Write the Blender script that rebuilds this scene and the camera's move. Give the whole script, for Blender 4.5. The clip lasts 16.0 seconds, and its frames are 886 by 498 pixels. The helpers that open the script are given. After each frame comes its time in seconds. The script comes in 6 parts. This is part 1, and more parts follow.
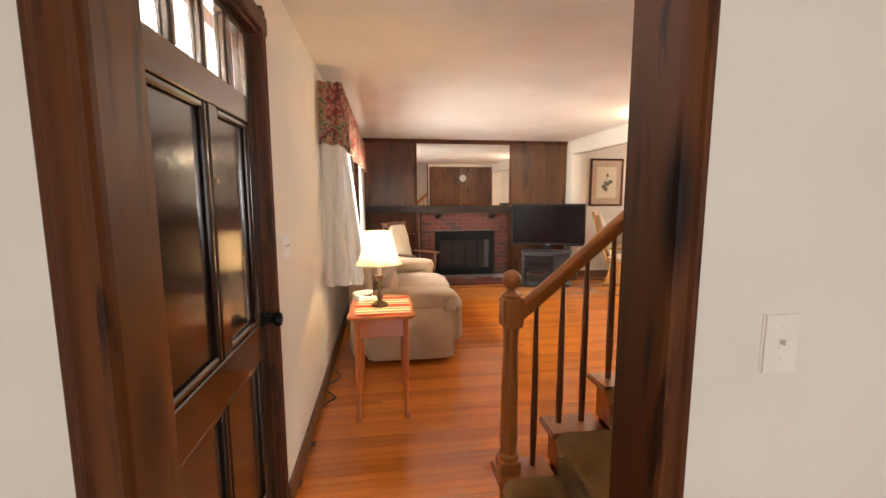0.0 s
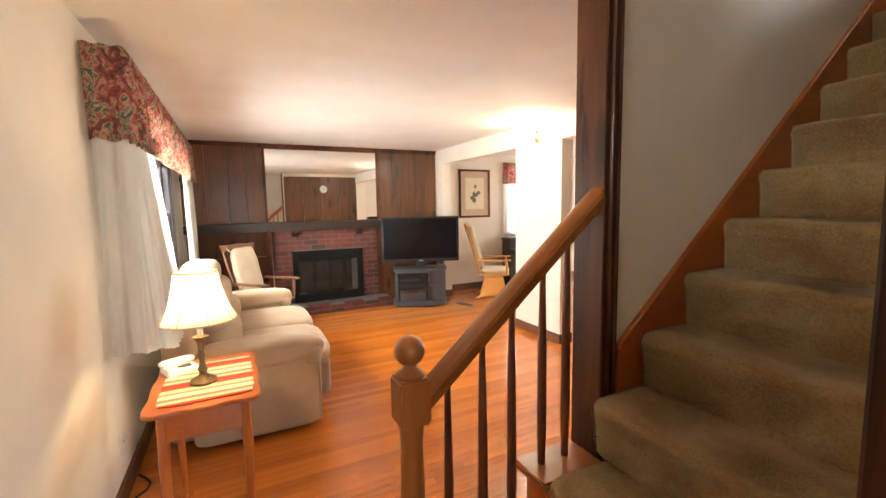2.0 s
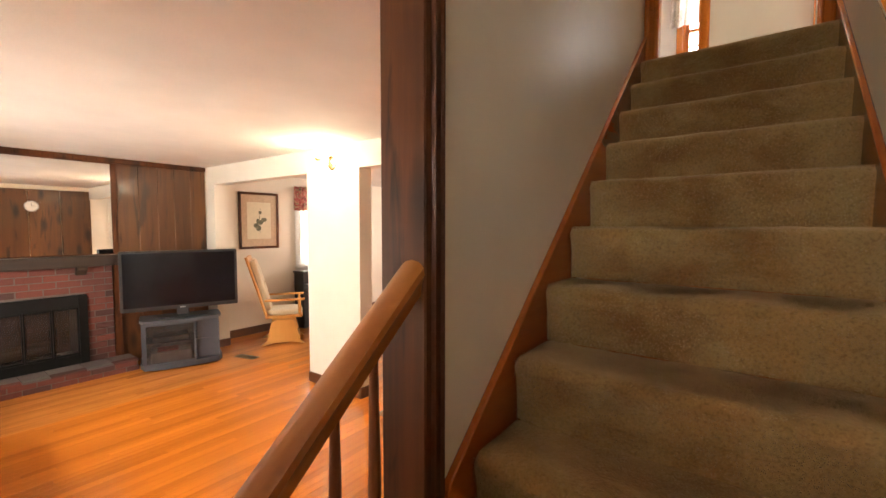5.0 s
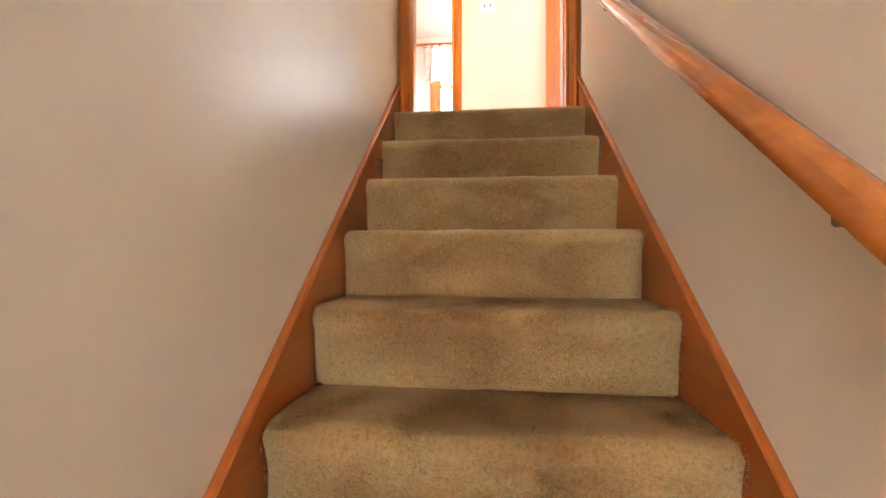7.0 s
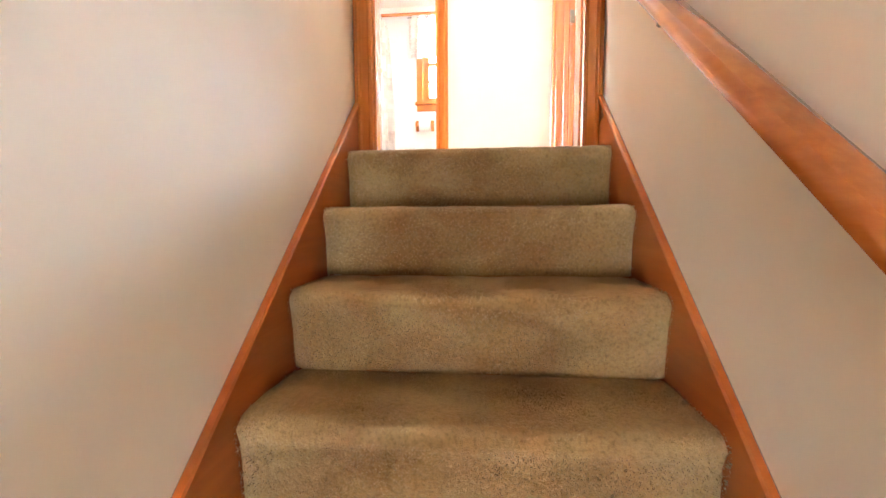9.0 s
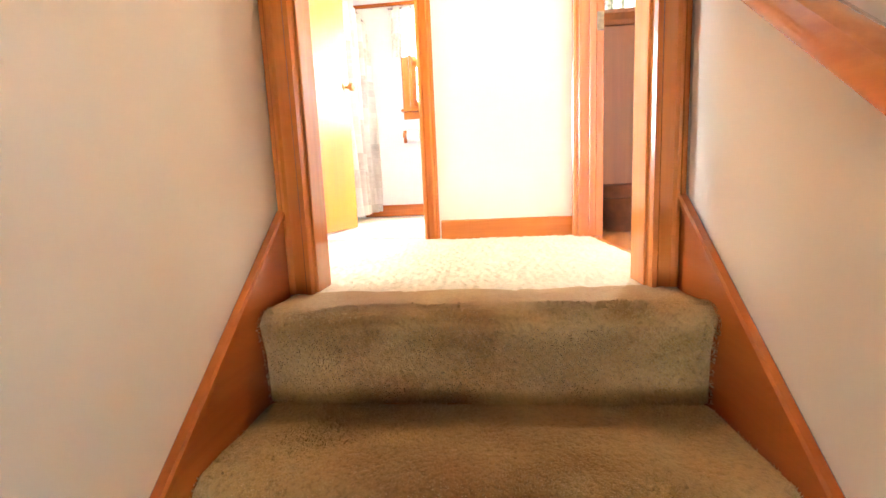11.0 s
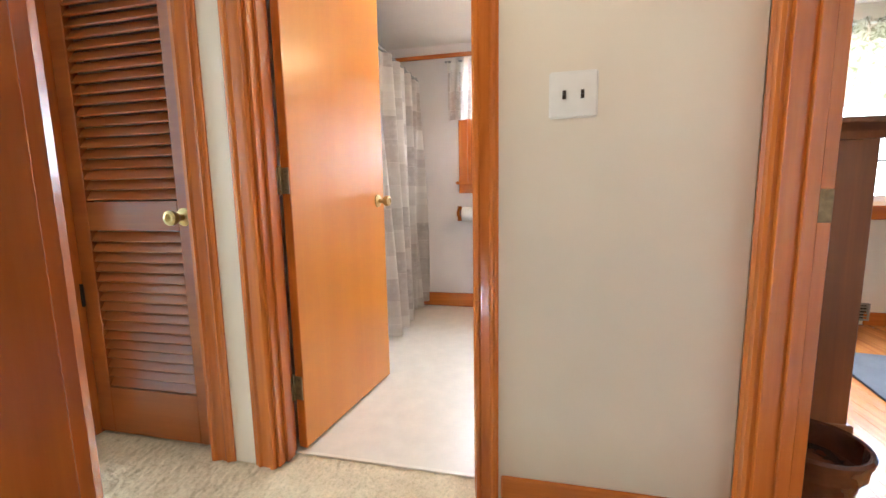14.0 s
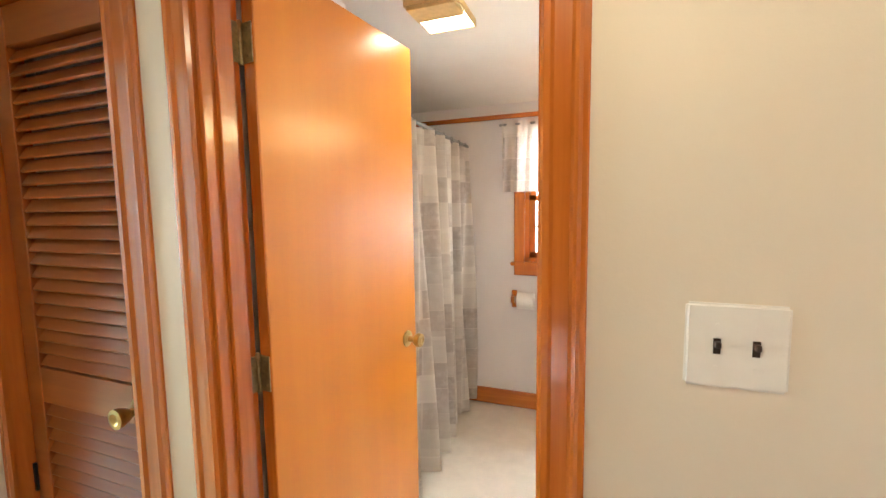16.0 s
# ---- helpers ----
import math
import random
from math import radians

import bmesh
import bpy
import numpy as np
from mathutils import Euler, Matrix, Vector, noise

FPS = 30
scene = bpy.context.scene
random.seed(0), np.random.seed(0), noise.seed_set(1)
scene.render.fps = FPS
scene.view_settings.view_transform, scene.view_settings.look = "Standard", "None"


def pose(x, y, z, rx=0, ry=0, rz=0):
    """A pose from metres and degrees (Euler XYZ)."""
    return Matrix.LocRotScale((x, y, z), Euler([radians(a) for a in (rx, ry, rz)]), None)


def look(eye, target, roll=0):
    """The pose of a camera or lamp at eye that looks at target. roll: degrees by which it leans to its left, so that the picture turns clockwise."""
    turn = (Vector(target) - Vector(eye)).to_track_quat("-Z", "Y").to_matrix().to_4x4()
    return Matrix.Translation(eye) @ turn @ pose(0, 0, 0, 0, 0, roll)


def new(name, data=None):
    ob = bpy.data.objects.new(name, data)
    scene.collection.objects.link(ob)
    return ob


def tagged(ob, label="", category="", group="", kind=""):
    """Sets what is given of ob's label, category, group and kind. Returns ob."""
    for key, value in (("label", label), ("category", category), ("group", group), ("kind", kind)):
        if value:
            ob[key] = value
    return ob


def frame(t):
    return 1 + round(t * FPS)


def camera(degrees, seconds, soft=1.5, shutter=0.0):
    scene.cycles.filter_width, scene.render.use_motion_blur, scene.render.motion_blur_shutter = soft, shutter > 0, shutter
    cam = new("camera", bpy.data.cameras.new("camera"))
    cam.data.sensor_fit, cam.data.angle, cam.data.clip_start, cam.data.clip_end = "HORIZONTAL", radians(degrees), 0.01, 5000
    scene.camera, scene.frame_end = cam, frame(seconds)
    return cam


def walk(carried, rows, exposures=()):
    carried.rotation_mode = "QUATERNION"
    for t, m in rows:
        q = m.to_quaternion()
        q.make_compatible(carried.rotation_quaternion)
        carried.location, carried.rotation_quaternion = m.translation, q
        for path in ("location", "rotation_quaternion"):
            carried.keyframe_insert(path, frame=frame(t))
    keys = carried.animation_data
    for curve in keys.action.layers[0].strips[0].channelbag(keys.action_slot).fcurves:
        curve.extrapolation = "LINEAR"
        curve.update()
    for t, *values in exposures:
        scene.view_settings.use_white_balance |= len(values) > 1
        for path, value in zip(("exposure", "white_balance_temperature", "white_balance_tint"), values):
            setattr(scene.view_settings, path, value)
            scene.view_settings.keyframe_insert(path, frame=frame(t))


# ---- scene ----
cam = camera(93.4, 16.0, soft=1.5, shutter=0.0)
PATH = [
    (0, (0.564, 0.608, 1.433), (0.84, 2.573, 1.184), -0.1),
    (0.5, (0.574, 0.85, 1.414), (0.966, 2.797, 1.179), -0.3),
    (1, (0.611, 1.007, 1.432), (1.165, 2.915, 1.2), -0.7),
    (1.5, (0.66, 1.169, 1.452), (1.38, 3.022, 1.233), -0.9),
    (2, (0.694, 1.277, 1.474), (1.578, 3.059, 1.268), -1.0),
    (2.5, (0.703, 1.406, 1.502), (1.714, 3.12, 1.3), -0.7),
    (3, (0.708, 1.49, 1.523), (1.827, 3.135, 1.325), -0.3),
    (3.2, (0.718, 1.521, 1.516), (1.874, 3.142, 1.325), -0.3),
    (5.3, (1.261, 1.811, 1.613), (2.989, 2.815, 1.551), 0.5),
    (5.5, (1.398, 1.878, 1.612), (3.204, 2.737, 1.59), 0.7),
    (6, (1.607, 1.908, 1.749), (3.526, 2.47, 1.744), -0.0),
    (6.5, (1.766, 1.872, 1.825), (3.737, 2.211, 1.822), -0.1),
    (7, (1.927, 1.855, 1.94), (3.917, 2.058, 1.948), 0.1),
    (7.5, (2.095, 1.876, 2.042), (4.085, 2.079, 2.026), 0.6),
    (8, (2.209, 1.862, 2.153), (4.198, 2.063, 2.088), 0.4),
    (8.5, (2.332, 1.826, 2.253), (4.32, 2.016, 2.136), 0.3),
    (8.7, (2.377, 1.822, 2.304), (4.363, 2.011, 2.165), 0.1),
    (11, (3.092, 1.827, 2.828), (5.063, 2.022, 2.556), -2.5),
    (11.5, (3.248, 1.819, 2.93), (5.218, 2.025, 2.655), -2.2),
    (12, (3.36, 1.816, 3.081), (5.327, 2.037, 2.797), -2.2),
    (12.5, (3.515, 1.858, 3.207), (5.475, 2.133, 2.915), -1.6),
    (13, (3.653, 1.891, 3.335), (5.606, 2.212, 3.048), -1.1),
    (13.5, (3.801, 1.906, 3.454), (5.745, 2.286, 3.175), -0.9),
    (14, (3.927, 1.921, 3.557), (5.856, 2.376, 3.287), -1.0),
    (14.5, (4.056, 1.944, 3.687), (5.974, 2.455, 3.447), -0.3),
    (15, (4.182, 1.941, 3.789), (6.094, 2.487, 3.578), 0.2),
    (15.5, (4.318, 1.948, 3.909), (6.212, 2.565, 3.723), 0.0),
    (16, (4.452, 2.021, 3.999), (6.315, 2.724, 3.812), -0.8),
]
EXPOSURES = [(0.0, -0.15, 6600, 9), (1.0, 0.05, 6300, 5), (2.5, 0.15, 6300, 5), (3.0, 0.1, 6500, 7), (5.5, 0.0, 7000, 10), (6.0, 0.7, 6900, 10), (6.5, 1.1, 6700, 10), (7.0, 1.42, 6300, 10), (8.5, 1.85, 5900, 9), (11.0, 1.85, 6000, 8), (11.5, 1.5, 5800, 7), (12.5, 0.70, 5400, 6), (13.5, 0.15, 5600, 6), (14.5, -0.05, 6000, 5), (16.0, -0.05, 6500, 4)]
walk(cam, [(t, look(eye, target, roll)) for t, eye, target, roll in PATH], EXPOSURES)

# ---------------------------------------------------------------- world and light
world = bpy.data.worlds.new("world")
scene.world = world
world.use_nodes = True
wn = world.node_tree
sky = wn.nodes.new("ShaderNodeTexSky")
sky.sky_type, sky.sun_disc = "NISHITA", False
sky.sun_elevation, sky.sun_rotation = radians(50), radians(200)
wn.links.new(sky.outputs[0], wn.nodes["Background"].inputs[0])
wn.nodes["Background"].inputs[1].default_value = 0.15


def lamp(name, kind, m, energy, colour, size=0.1, size_y=None):
    d = bpy.data.lights.new(name, kind)
    d.energy, d.color = energy, colour
    if kind == "AREA":
        d.size = size
        if size_y:
            d.shape, d.size_y = "RECTANGLE", size_y
    else:
        d.shadow_soft_size = size
    ob = new(name, d)
    ob.matrix_world = m
    return ob


DAY = (1.0, 0.95, 0.90)
COOL = (0.90, 0.95, 1.0)
WARM = (1.0, 0.72, 0.42)
lamp("daylight_front_window", "AREA", look((-0.45, 5.3, 1.5), (1.5, 5.2, 1.1)), 400, DAY, 3.2, 1.5)
lamp("daylight_nook_window", "AREA", look((5.5, 8.1, 1.5), (5.4, 6.5, 1.1)), 130, DAY, 1.2, 1.5)
# Added fill for the nook, through an unseen opening in the east wall.
lamp("fill_light_east", "AREA", look((9.3, 5.0, 1.5), (6.5, 5.0, 0.9)), 230, DAY, 2.2, 1.6)
lamp("daylight_study_window", "AREA", look((1.3, -2.6, 1.5), (1.2, 0.0, 1.2)), 92, (0.95, 0.95, 1.0), 2.0, 1.5)
lamp("daylight_bedroom_window", "AREA", look((7.75, 0.0, 4.0), (5.5, 0.9, 3.4)), 440, COOL, 1.4, 1.4)
lamp("daylight_bath_window", "AREA", look((7.75, 2.2, 4.0), (6.0, 2.3, 3.4)), 205, COOL, 0.9, 1.0)
lamp("daylight_blue_room", "AREA", look((4.6, 6.6, 3.9), (4.6, 3.6, 3.2)), 175, COOL, 1.6, 1.3)
lamp("table_lamp_bulb", "POINT", pose(0.525, 3.38, 1.10), 15, WARM, 0.03)
lamp("sconce_bulb", "POINT", pose(3.56, 4.95, 2.24), 31, (1.0, 0.84, 0.62), 0.04)


# ---------------------------------------------------------------- materials
class Nodes:
    """Short hand for a node material."""

    def __init__(self, name):
        self.m = bpy.data.materials.new(name)
        self.m.use_nodes = True
        self.t = self.m.node_tree
        self.b = self.t.nodes["Principled BSDF"]
        self.co = self.t.nodes.new("ShaderNodeTexCoord").outputs["Object"]

    def n(self, kind, **sets):
        node = self.t.nodes.new(kind)
        for key, value in sets.items():
            sock = node.inputs[key.replace("_", " ")]
            if isinstance(value, bpy.types.NodeSocket):
                self.t.links.new(value, sock)
            else:
                sock.default_value = value
        return node

    def scaled(self, s):
        return self.n("ShaderNodeMapping", Vector=self.co, Scale=s).outputs[0]

    def noise(self, s, scale=1.0, detail=4.0, rough=0.6, dist=0.0):
        return self.n("ShaderNodeTexNoise", Vector=self.scaled(s), Scale=scale, Detail=detail, Roughness=rough, Distortion=dist).outputs[0]

    def ramp(self, fac, stops, hard=False):
        r = self.n("ShaderNodeValToRGB", Fac=fac)
        e = r.color_ramp.elements
        while len(e) < len(stops):
            e.new(0.5)
        for el, (p, c) in zip(e, stops):
            el.position, el.color = p, (*c, 1)
        if hard:
            r.color_ramp.interpolation = "CONSTANT"
        return r.outputs[0]

    def mix(self, fac, a, b, mode="MIX"):
        x = self.t.nodes.new("ShaderNodeMix")
        x.data_type, x.blend_type = "RGBA", mode
        for sock, v in ((x.inputs[0], fac), (x.inputs[6], a), (x.inputs[7], b)):
            if isinstance(v, bpy.types.NodeSocket):
                self.t.links.new(v, sock)
            elif isinstance(v, tuple):
                sock.default_value = (*v, 1)
            else:
                sock.default_value = v
        return x.outputs[2]

    def bump(self, height, strength, distance=0.01):
        b = self.n("ShaderNodeBump", Height=height, Strength=strength, Distance=distance)
        self.t.links.new(b.outputs[0], self.b.inputs["Normal"])

    def set(self, **sets):
        for key, value in sets.items():
            sock = self.b.inputs[key.replace("_", " ")]
            if isinstance(value, bpy.types.NodeSocket):
                self.t.links.new(value, sock)
            elif isinstance(value, tuple):
                sock.default_value = (*value, 1)
            else:
                sock.default_value = value
        return self


def paint(name, c, rough=0.7, grain=90.0, strength=0.12, stain=0.06):
    k = Nodes(name)
    big = k.noise((1, 1, 1), 1.3, 3)
    dark = tuple(v * (1 - stain * 2) for v in c)
    k.set(Base_Color=k.ramp(big, [(0.3, dark), (0.7, c)]), Roughness=rough)
    k.bump(k.noise((1, 1, 1), grain, 3), strength, 0.003)
    return k.m


def wood(name, light, dark, axis="z", rough=0.4, coat=0.0, fine=60.0, knots=False, vary=0.0, bump=0.12, gloss=0.12):
    """Grain along one axis, in streaks of two widths."""
    k = Nodes(name)
    stretch = {"x": (0.05, 1, 1), "y": (1, 0.05, 1), "z": (1, 1, 0.05)}[axis]
    a = k.noise(stretch, fine, 5, 0.65, 0.3)
    b = k.noise(stretch, fine * 0.16, 3, 0.5, 0.35)
    mid = tuple((p + q) / 2 for p, q in zip(light, dark))
    col = k.mix(0.55, k.ramp(a, [(0.3, dark), (0.55, mid), (0.75, light)]), k.ramp(b, [(0.35, dark), (0.65, light)]))
    if knots:
        st = {"x": (0.35, 1, 1), "y": (1, 0.35, 1), "z": (1, 1, 0.35)}[axis]
        v = k.n("ShaderNodeTexVoronoi", Vector=k.scaled(st), Scale=4.6)
        spot = k.ramp(v.outputs["Distance"], [(0.10, (1, 1, 1)), (0.27, (0, 0, 0))])
        col = k.mix(spot, col, tuple(d * 0.3 for d in dark))
        streak = k.noise({"x": (0.12, 1, 1), "y": (1, 0.12, 1), "z": (1, 1, 0.12)}[axis], 9.0, 4, 0.6, 1.5)
        col = k.mix(k.ramp(streak, [(0.56, (0, 0, 0)), (0.66, (0.85, 0.85, 0.85))]), col, tuple(d * 0.5 for d in dark))
    if vary:
        rnd = k.n("ShaderNodeObjectInfo").outputs["Random"]
        hsv = k.n("ShaderNodeHueSaturation", Color=col)
        mp = k.n("ShaderNodeMapRange", Value=rnd)
        mp.inputs["To Min"].default_value, mp.inputs["To Max"].default_value = 1 - vary, 1 + vary
        k.t.links.new(mp.outputs[0], hsv.inputs["Value"])
        col = hsv.outputs[0]
    k.set(Base_Color=col, Roughness=rough, Coat_Weight=coat, Coat_Roughness=gloss)
    k.bump(a, bump, 0.002)
    return k.m


def plain(name, c, rough=0.5, metal=0.0, grain=40.0, spread=0.12, bump=0.05):
    k = Nodes(name)
    a = k.noise((1, 1, 1), grain, 4)
    k.set(Base_Color=k.ramp(a, [(0.3, tuple(v * (1 - spread) for v in c)), (0.7, tuple(min(1, v * (1 + spread)) for v in c))]), Roughness=rough, Metallic=metal)
    if bump:
        k.bump(a, bump, 0.002)
    return k.m


def cloth(name, c1, c2, scale=220.0, rough=0.95, strength=0.5, big=5.0):
    k = Nodes(name)
    fine = k.noise((1, 1, 1), scale, 3)
    wide = k.noise((1, 1, 1), big, 3)
    k.set(Base_Color=k.mix(0.45, k.ramp(wide, [(0.3, c1), (0.7, c2)]), k.ramp(fine, [(0.3, c1), (0.7, c2)])), Roughness=rough, Sheen_Weight=0.25)
    k.bump(fine, strength, 0.004)
    return k.m


def sheer(name, c, through_part=0.6):
    """Thin cloth that lets light through."""
    k = Nodes(name)
    tr = k.n("ShaderNodeBsdfTranslucent", Color=(*c, 1))
    mixer = k.t.nodes.new("ShaderNodeMixShader")
    mixer.inputs[0].default_value = through_part
    k.set(Base_Color=k.ramp(k.noise((1, 1, 0.2), 30, 3), [(0.3, tuple(v * 0.9 for v in c)), (0.7, c)]), Roughness=0.9)
    k.t.links.new(k.b.outputs[0], mixer.inputs[1])
    k.t.links.new(tr.outputs[0], mixer.inputs[2])
    k.t.links.new(mixer.outputs[0], k.t.nodes["Material Output"].inputs[0])
    return k.m


WALL = paint("cream_wall_paint", (0.80, 0.73, 0.62), 0.55)
WALL_STAIR = paint("beige_stair_wall_paint", (0.86, 0.775, 0.635), 0.5, 60.0, 0.10)
CEIL = paint("ceiling_paint", (0.83, 0.80, 0.74), 0.85, 55.0, 0.35)
BATH_WALL = paint("pale_bath_paint", (0.80, 0.75, 0.74), 0.5)
TEAL = paint("pale_blue_paint", (0.55, 0.66, 0.68), 0.6)
DARK = wood("dark_stained_pine", (0.150, 0.046, 0.012), (0.034, 0.010, 0.004), "z", 0.5, 0.04, 35.0, True)
DARK.node_tree.nodes["Principled BSDF"].inputs["Specular IOR Level"].default_value = 0.25
DOORWOOD = wood("dark_brown_door_paint", (0.058, 0.030, 0.016), (0.030, 0.014, 0.008), "z", 0.2, 0.8, 30.0)
# lighter copy of the knotty pine: hall light on the jamb as colour
LIT_JAMB = wood("lit_knotty_pine", (0.20, 0.072, 0.020), (0.065, 0.022, 0.007), "z", 0.4, 0.15, 24.0, True)
PANELWOOD = wood("knotty_pine_panel", (0.165, 0.060, 0.014), (0.050, 0.016, 0.005), "z", 0.45, 0.08, 20.0, True, 0.15)
MANTELWOOD = wood("black_brown_beam", (0.035, 0.018, 0.010), (0.012, 0.007, 0.005), "x", 0.55, 0.0, 30.0)
TRIM = wood("orange_varnished_fir", (0.62, 0.195, 0.028), (0.37, 0.088, 0.010), "z", 0.22, 0.6, 55.0)
TRIM_Y = wood("orange_varnished_fir_along", (0.62, 0.195, 0.028), (0.37, 0.088, 0.010), "y", 0.25, 0.6, 55.0)
SKIRT = wood("red_brown_varnished_skirt", (0.50, 0.130, 0.018), (0.32, 0.072, 0.010), "x", 0.26, 0.5, 30.0)
BASE = wood("brown_baseboard", (0.16, 0.06, 0.022), (0.08, 0.028, 0.012), "y", 0.4, 0.2, 30.0)
BIRCH = wood("honey_birch_veneer", (0.68, 0.265, 0.022), (0.56, 0.175, 0.011), "z", 0.3, 0.4, 10.0, False, 0.0, 0.05, 0.2)
LOUVRE = wood("louvre_pine", (0.37, 0.105, 0.017), (0.24, 0.056, 0.009), "y", 0.28, 0.4, 50.0)
OAK = wood("strip_oak", (0.67, 0.215, 0.026), (0.42, 0.106, 0.011), "x", 0.21, 0.35, 45.0, False, 0.20, 0.06)
OAK_JOINT = plain("dark_floor_joint", (0.10, 0.035, 0.012), 0.7)
MAPLE = wood("honey_maple", (0.50, 0.180, 0.040), (0.37, 0.115, 0.022), "z", 0.3, 0.4, 40.0)
MAPLE_X = wood("honey_maple_rail", (0.50, 0.180, 0.040), (0.36, 0.110, 0.020), "x", 0.3, 0.4, 40.0)
REDWOOD = wood("red_brown_baluster", (0.25, 0.075, 0.022), (0.15, 0.04, 0.013), "z", 0.35, 0.3, 40.0)
TABLEWOOD = wood("cherry_table_wood", (0.56, 0.155, 0.026), (0.40, 0.092, 0.014), "y", 0.3, 0.4, 35.0)
ROCKWOOD = wood("dark_rocker_wood", (0.20, 0.075, 0.03), (0.10, 0.035, 0.015), "z", 0.35, 0.3, 35.0)
OAKCHAIR = wood("golden_oak", (0.66, 0.33, 0.09), (0.50, 0.22, 0.05), "z", 0.35, 0.3, 35.0)
CHESTWOOD = wood("walnut_chest_wood", (0.30, 0.105, 0.030), (0.085, 0.027, 0.009), "z", 0.45, 0.12, 14.0)
CHESTWOOD.node_tree.nodes["Principled BSDF"].inputs["Specular IOR Level"].default_value = 0.3
def carpet(name, base, soil, worn, scale, tread=None, low=0.5):
    """Cut pile: tufts, brushed patches, and soil along the trodden middle."""
    k = Nodes(name)
    tuft = k.noise((1, 1, 1), scale, 4, 0.75)
    patch = k.noise((1, 1, 1), 7.0, 4, 0.6, 0.6)
    col = k.mix(k.ramp(patch, [(0.38, (0, 0, 0)), (0.66, (1, 1, 1))]), base, worn)
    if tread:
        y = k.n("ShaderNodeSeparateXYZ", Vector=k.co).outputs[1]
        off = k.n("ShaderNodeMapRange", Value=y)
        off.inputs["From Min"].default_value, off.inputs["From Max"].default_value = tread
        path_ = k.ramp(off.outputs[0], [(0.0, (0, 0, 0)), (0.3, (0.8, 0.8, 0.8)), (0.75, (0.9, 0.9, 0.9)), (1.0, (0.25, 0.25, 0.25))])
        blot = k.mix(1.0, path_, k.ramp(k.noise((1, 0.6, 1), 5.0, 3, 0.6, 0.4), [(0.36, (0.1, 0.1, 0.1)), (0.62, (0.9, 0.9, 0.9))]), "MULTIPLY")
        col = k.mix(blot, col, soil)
    col = k.mix(1.0, col, k.ramp(tuft, [(0.25, (low, low * 0.97, low * 0.92)), (0.50, (0.95, 0.95, 0.95)), (0.75, (1.12, 1.12, 1.12))]), "MULTIPLY")
    k.set(Base_Color=col, Roughness=1.0, Sheen_Weight=0.55, Sheen_Roughness=0.45, Sheen_Tint=(0.95, 0.72, 0.48), Specular_IOR_Level=0.1)
    k.bump(tuft, 0.8, 0.006)
    return k.m


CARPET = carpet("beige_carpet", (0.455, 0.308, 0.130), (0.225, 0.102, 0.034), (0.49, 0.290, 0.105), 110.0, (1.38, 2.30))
# Same carpet as the stairs; the landing's brighter light is put into this colour.
CARPET_LIT = carpet("lit_landing_carpet", (0.72, 0.62, 0.44), (0.4, 0.3, 0.2), (0.62, 0.52, 0.36), 85.0, None, 0.66)
COUCHCLOTH = cloth("beige_microfibre", (0.42, 0.285, 0.170), (0.55, 0.42, 0.29), 300.0, 0.95, 0.2, 4.0)
CUSHION = cloth("cream_chair_cushion", (0.48, 0.38, 0.25), (0.62, 0.52, 0.37), 200.0)
RUGCLOTH = cloth("blue_grey_rug_cloth", (0.085, 0.088, 0.105), (0.135, 0.138, 0.155), 160.0)
RUGCLOTH.node_tree.nodes["Principled BSDF"].inputs["Sheen Weight"].default_value = 0.0
RUGCLOTH.node_tree.nodes["Principled BSDF"].inputs["Specular IOR Level"].default_value = 0.1
MORTAR = plain("grey_mortar", (0.12, 0.095, 0.085), 0.9)
BLACK = plain("black_iron", (0.006, 0.006, 0.006), 0.5)
BLACK.node_tree.nodes["Principled BSDF"].inputs["Specular IOR Level"].default_value = 0.2
PLASTIC = plain("black_plastic", (0.018, 0.019, 0.022), 0.35)
SCREEN = plain("dark_screen", (0.006, 0.006, 0.008), 0.12, 0.0, 3.0, 0.1, 0.0)
GREYWOOD = plain("charcoal_laminate", (0.045, 0.05, 0.062), 0.4)
IVORY = plain("ivory_plastic", (0.76, 0.70, 0.60), 0.4, 0.0, 20.0, 0.04, 0.0)
WHITEP = plain("white_plastic", (0.80, 0.79, 0.76), 0.35, 0.0, 20.0, 0.03, 0.0)
BRASS = plain("aged_brass", (0.55, 0.40, 0.17), 0.28, 1.0, 60.0, 0.2)
HINGE = plain("dull_brass", (0.30, 0.23, 0.12), 0.42, 0.8, 60.0, 0.3)
ANTIQUE = plain("antique_brass", (0.22, 0.16, 0.085), 0.45, 0.8, 60.0, 0.3)
GREYMETAL = plain("grey_metal", (0.30, 0.30, 0.29), 0.45, 0.6)
WINFRAME = plain("dark_window_frame_paint", (0.05, 0.042, 0.045), 0.4)
WHITEFRAME = plain("white_window_paint", (0.78, 0.77, 0.74), 0.5, 0.0, 20.0, 0.04, 0.02)
VINYL = plain("pale_vinyl_floor", (0.70, 0.64, 0.55), 0.35, 0.0, 12.0, 0.06, 0.02)
TUB = plain("white_enamel", (0.80, 0.80, 0.78), 0.2, 0.0, 5.0, 0.02, 0.0)
SHEER = sheer("white_sheer_cloth", (0.90, 0.88, 0.84), 0.42)
SHADE = sheer("cream_lampshade_cloth", (0.88, 0.80, 0.64), 0.55)
def glow(name, c, strength):
    k = Nodes(name)
    k.set(Base_Color=(0.8, 0.78, 0.7), Emission_Color=c, Emission_Strength=strength, Roughness=0.4)
    return k.m


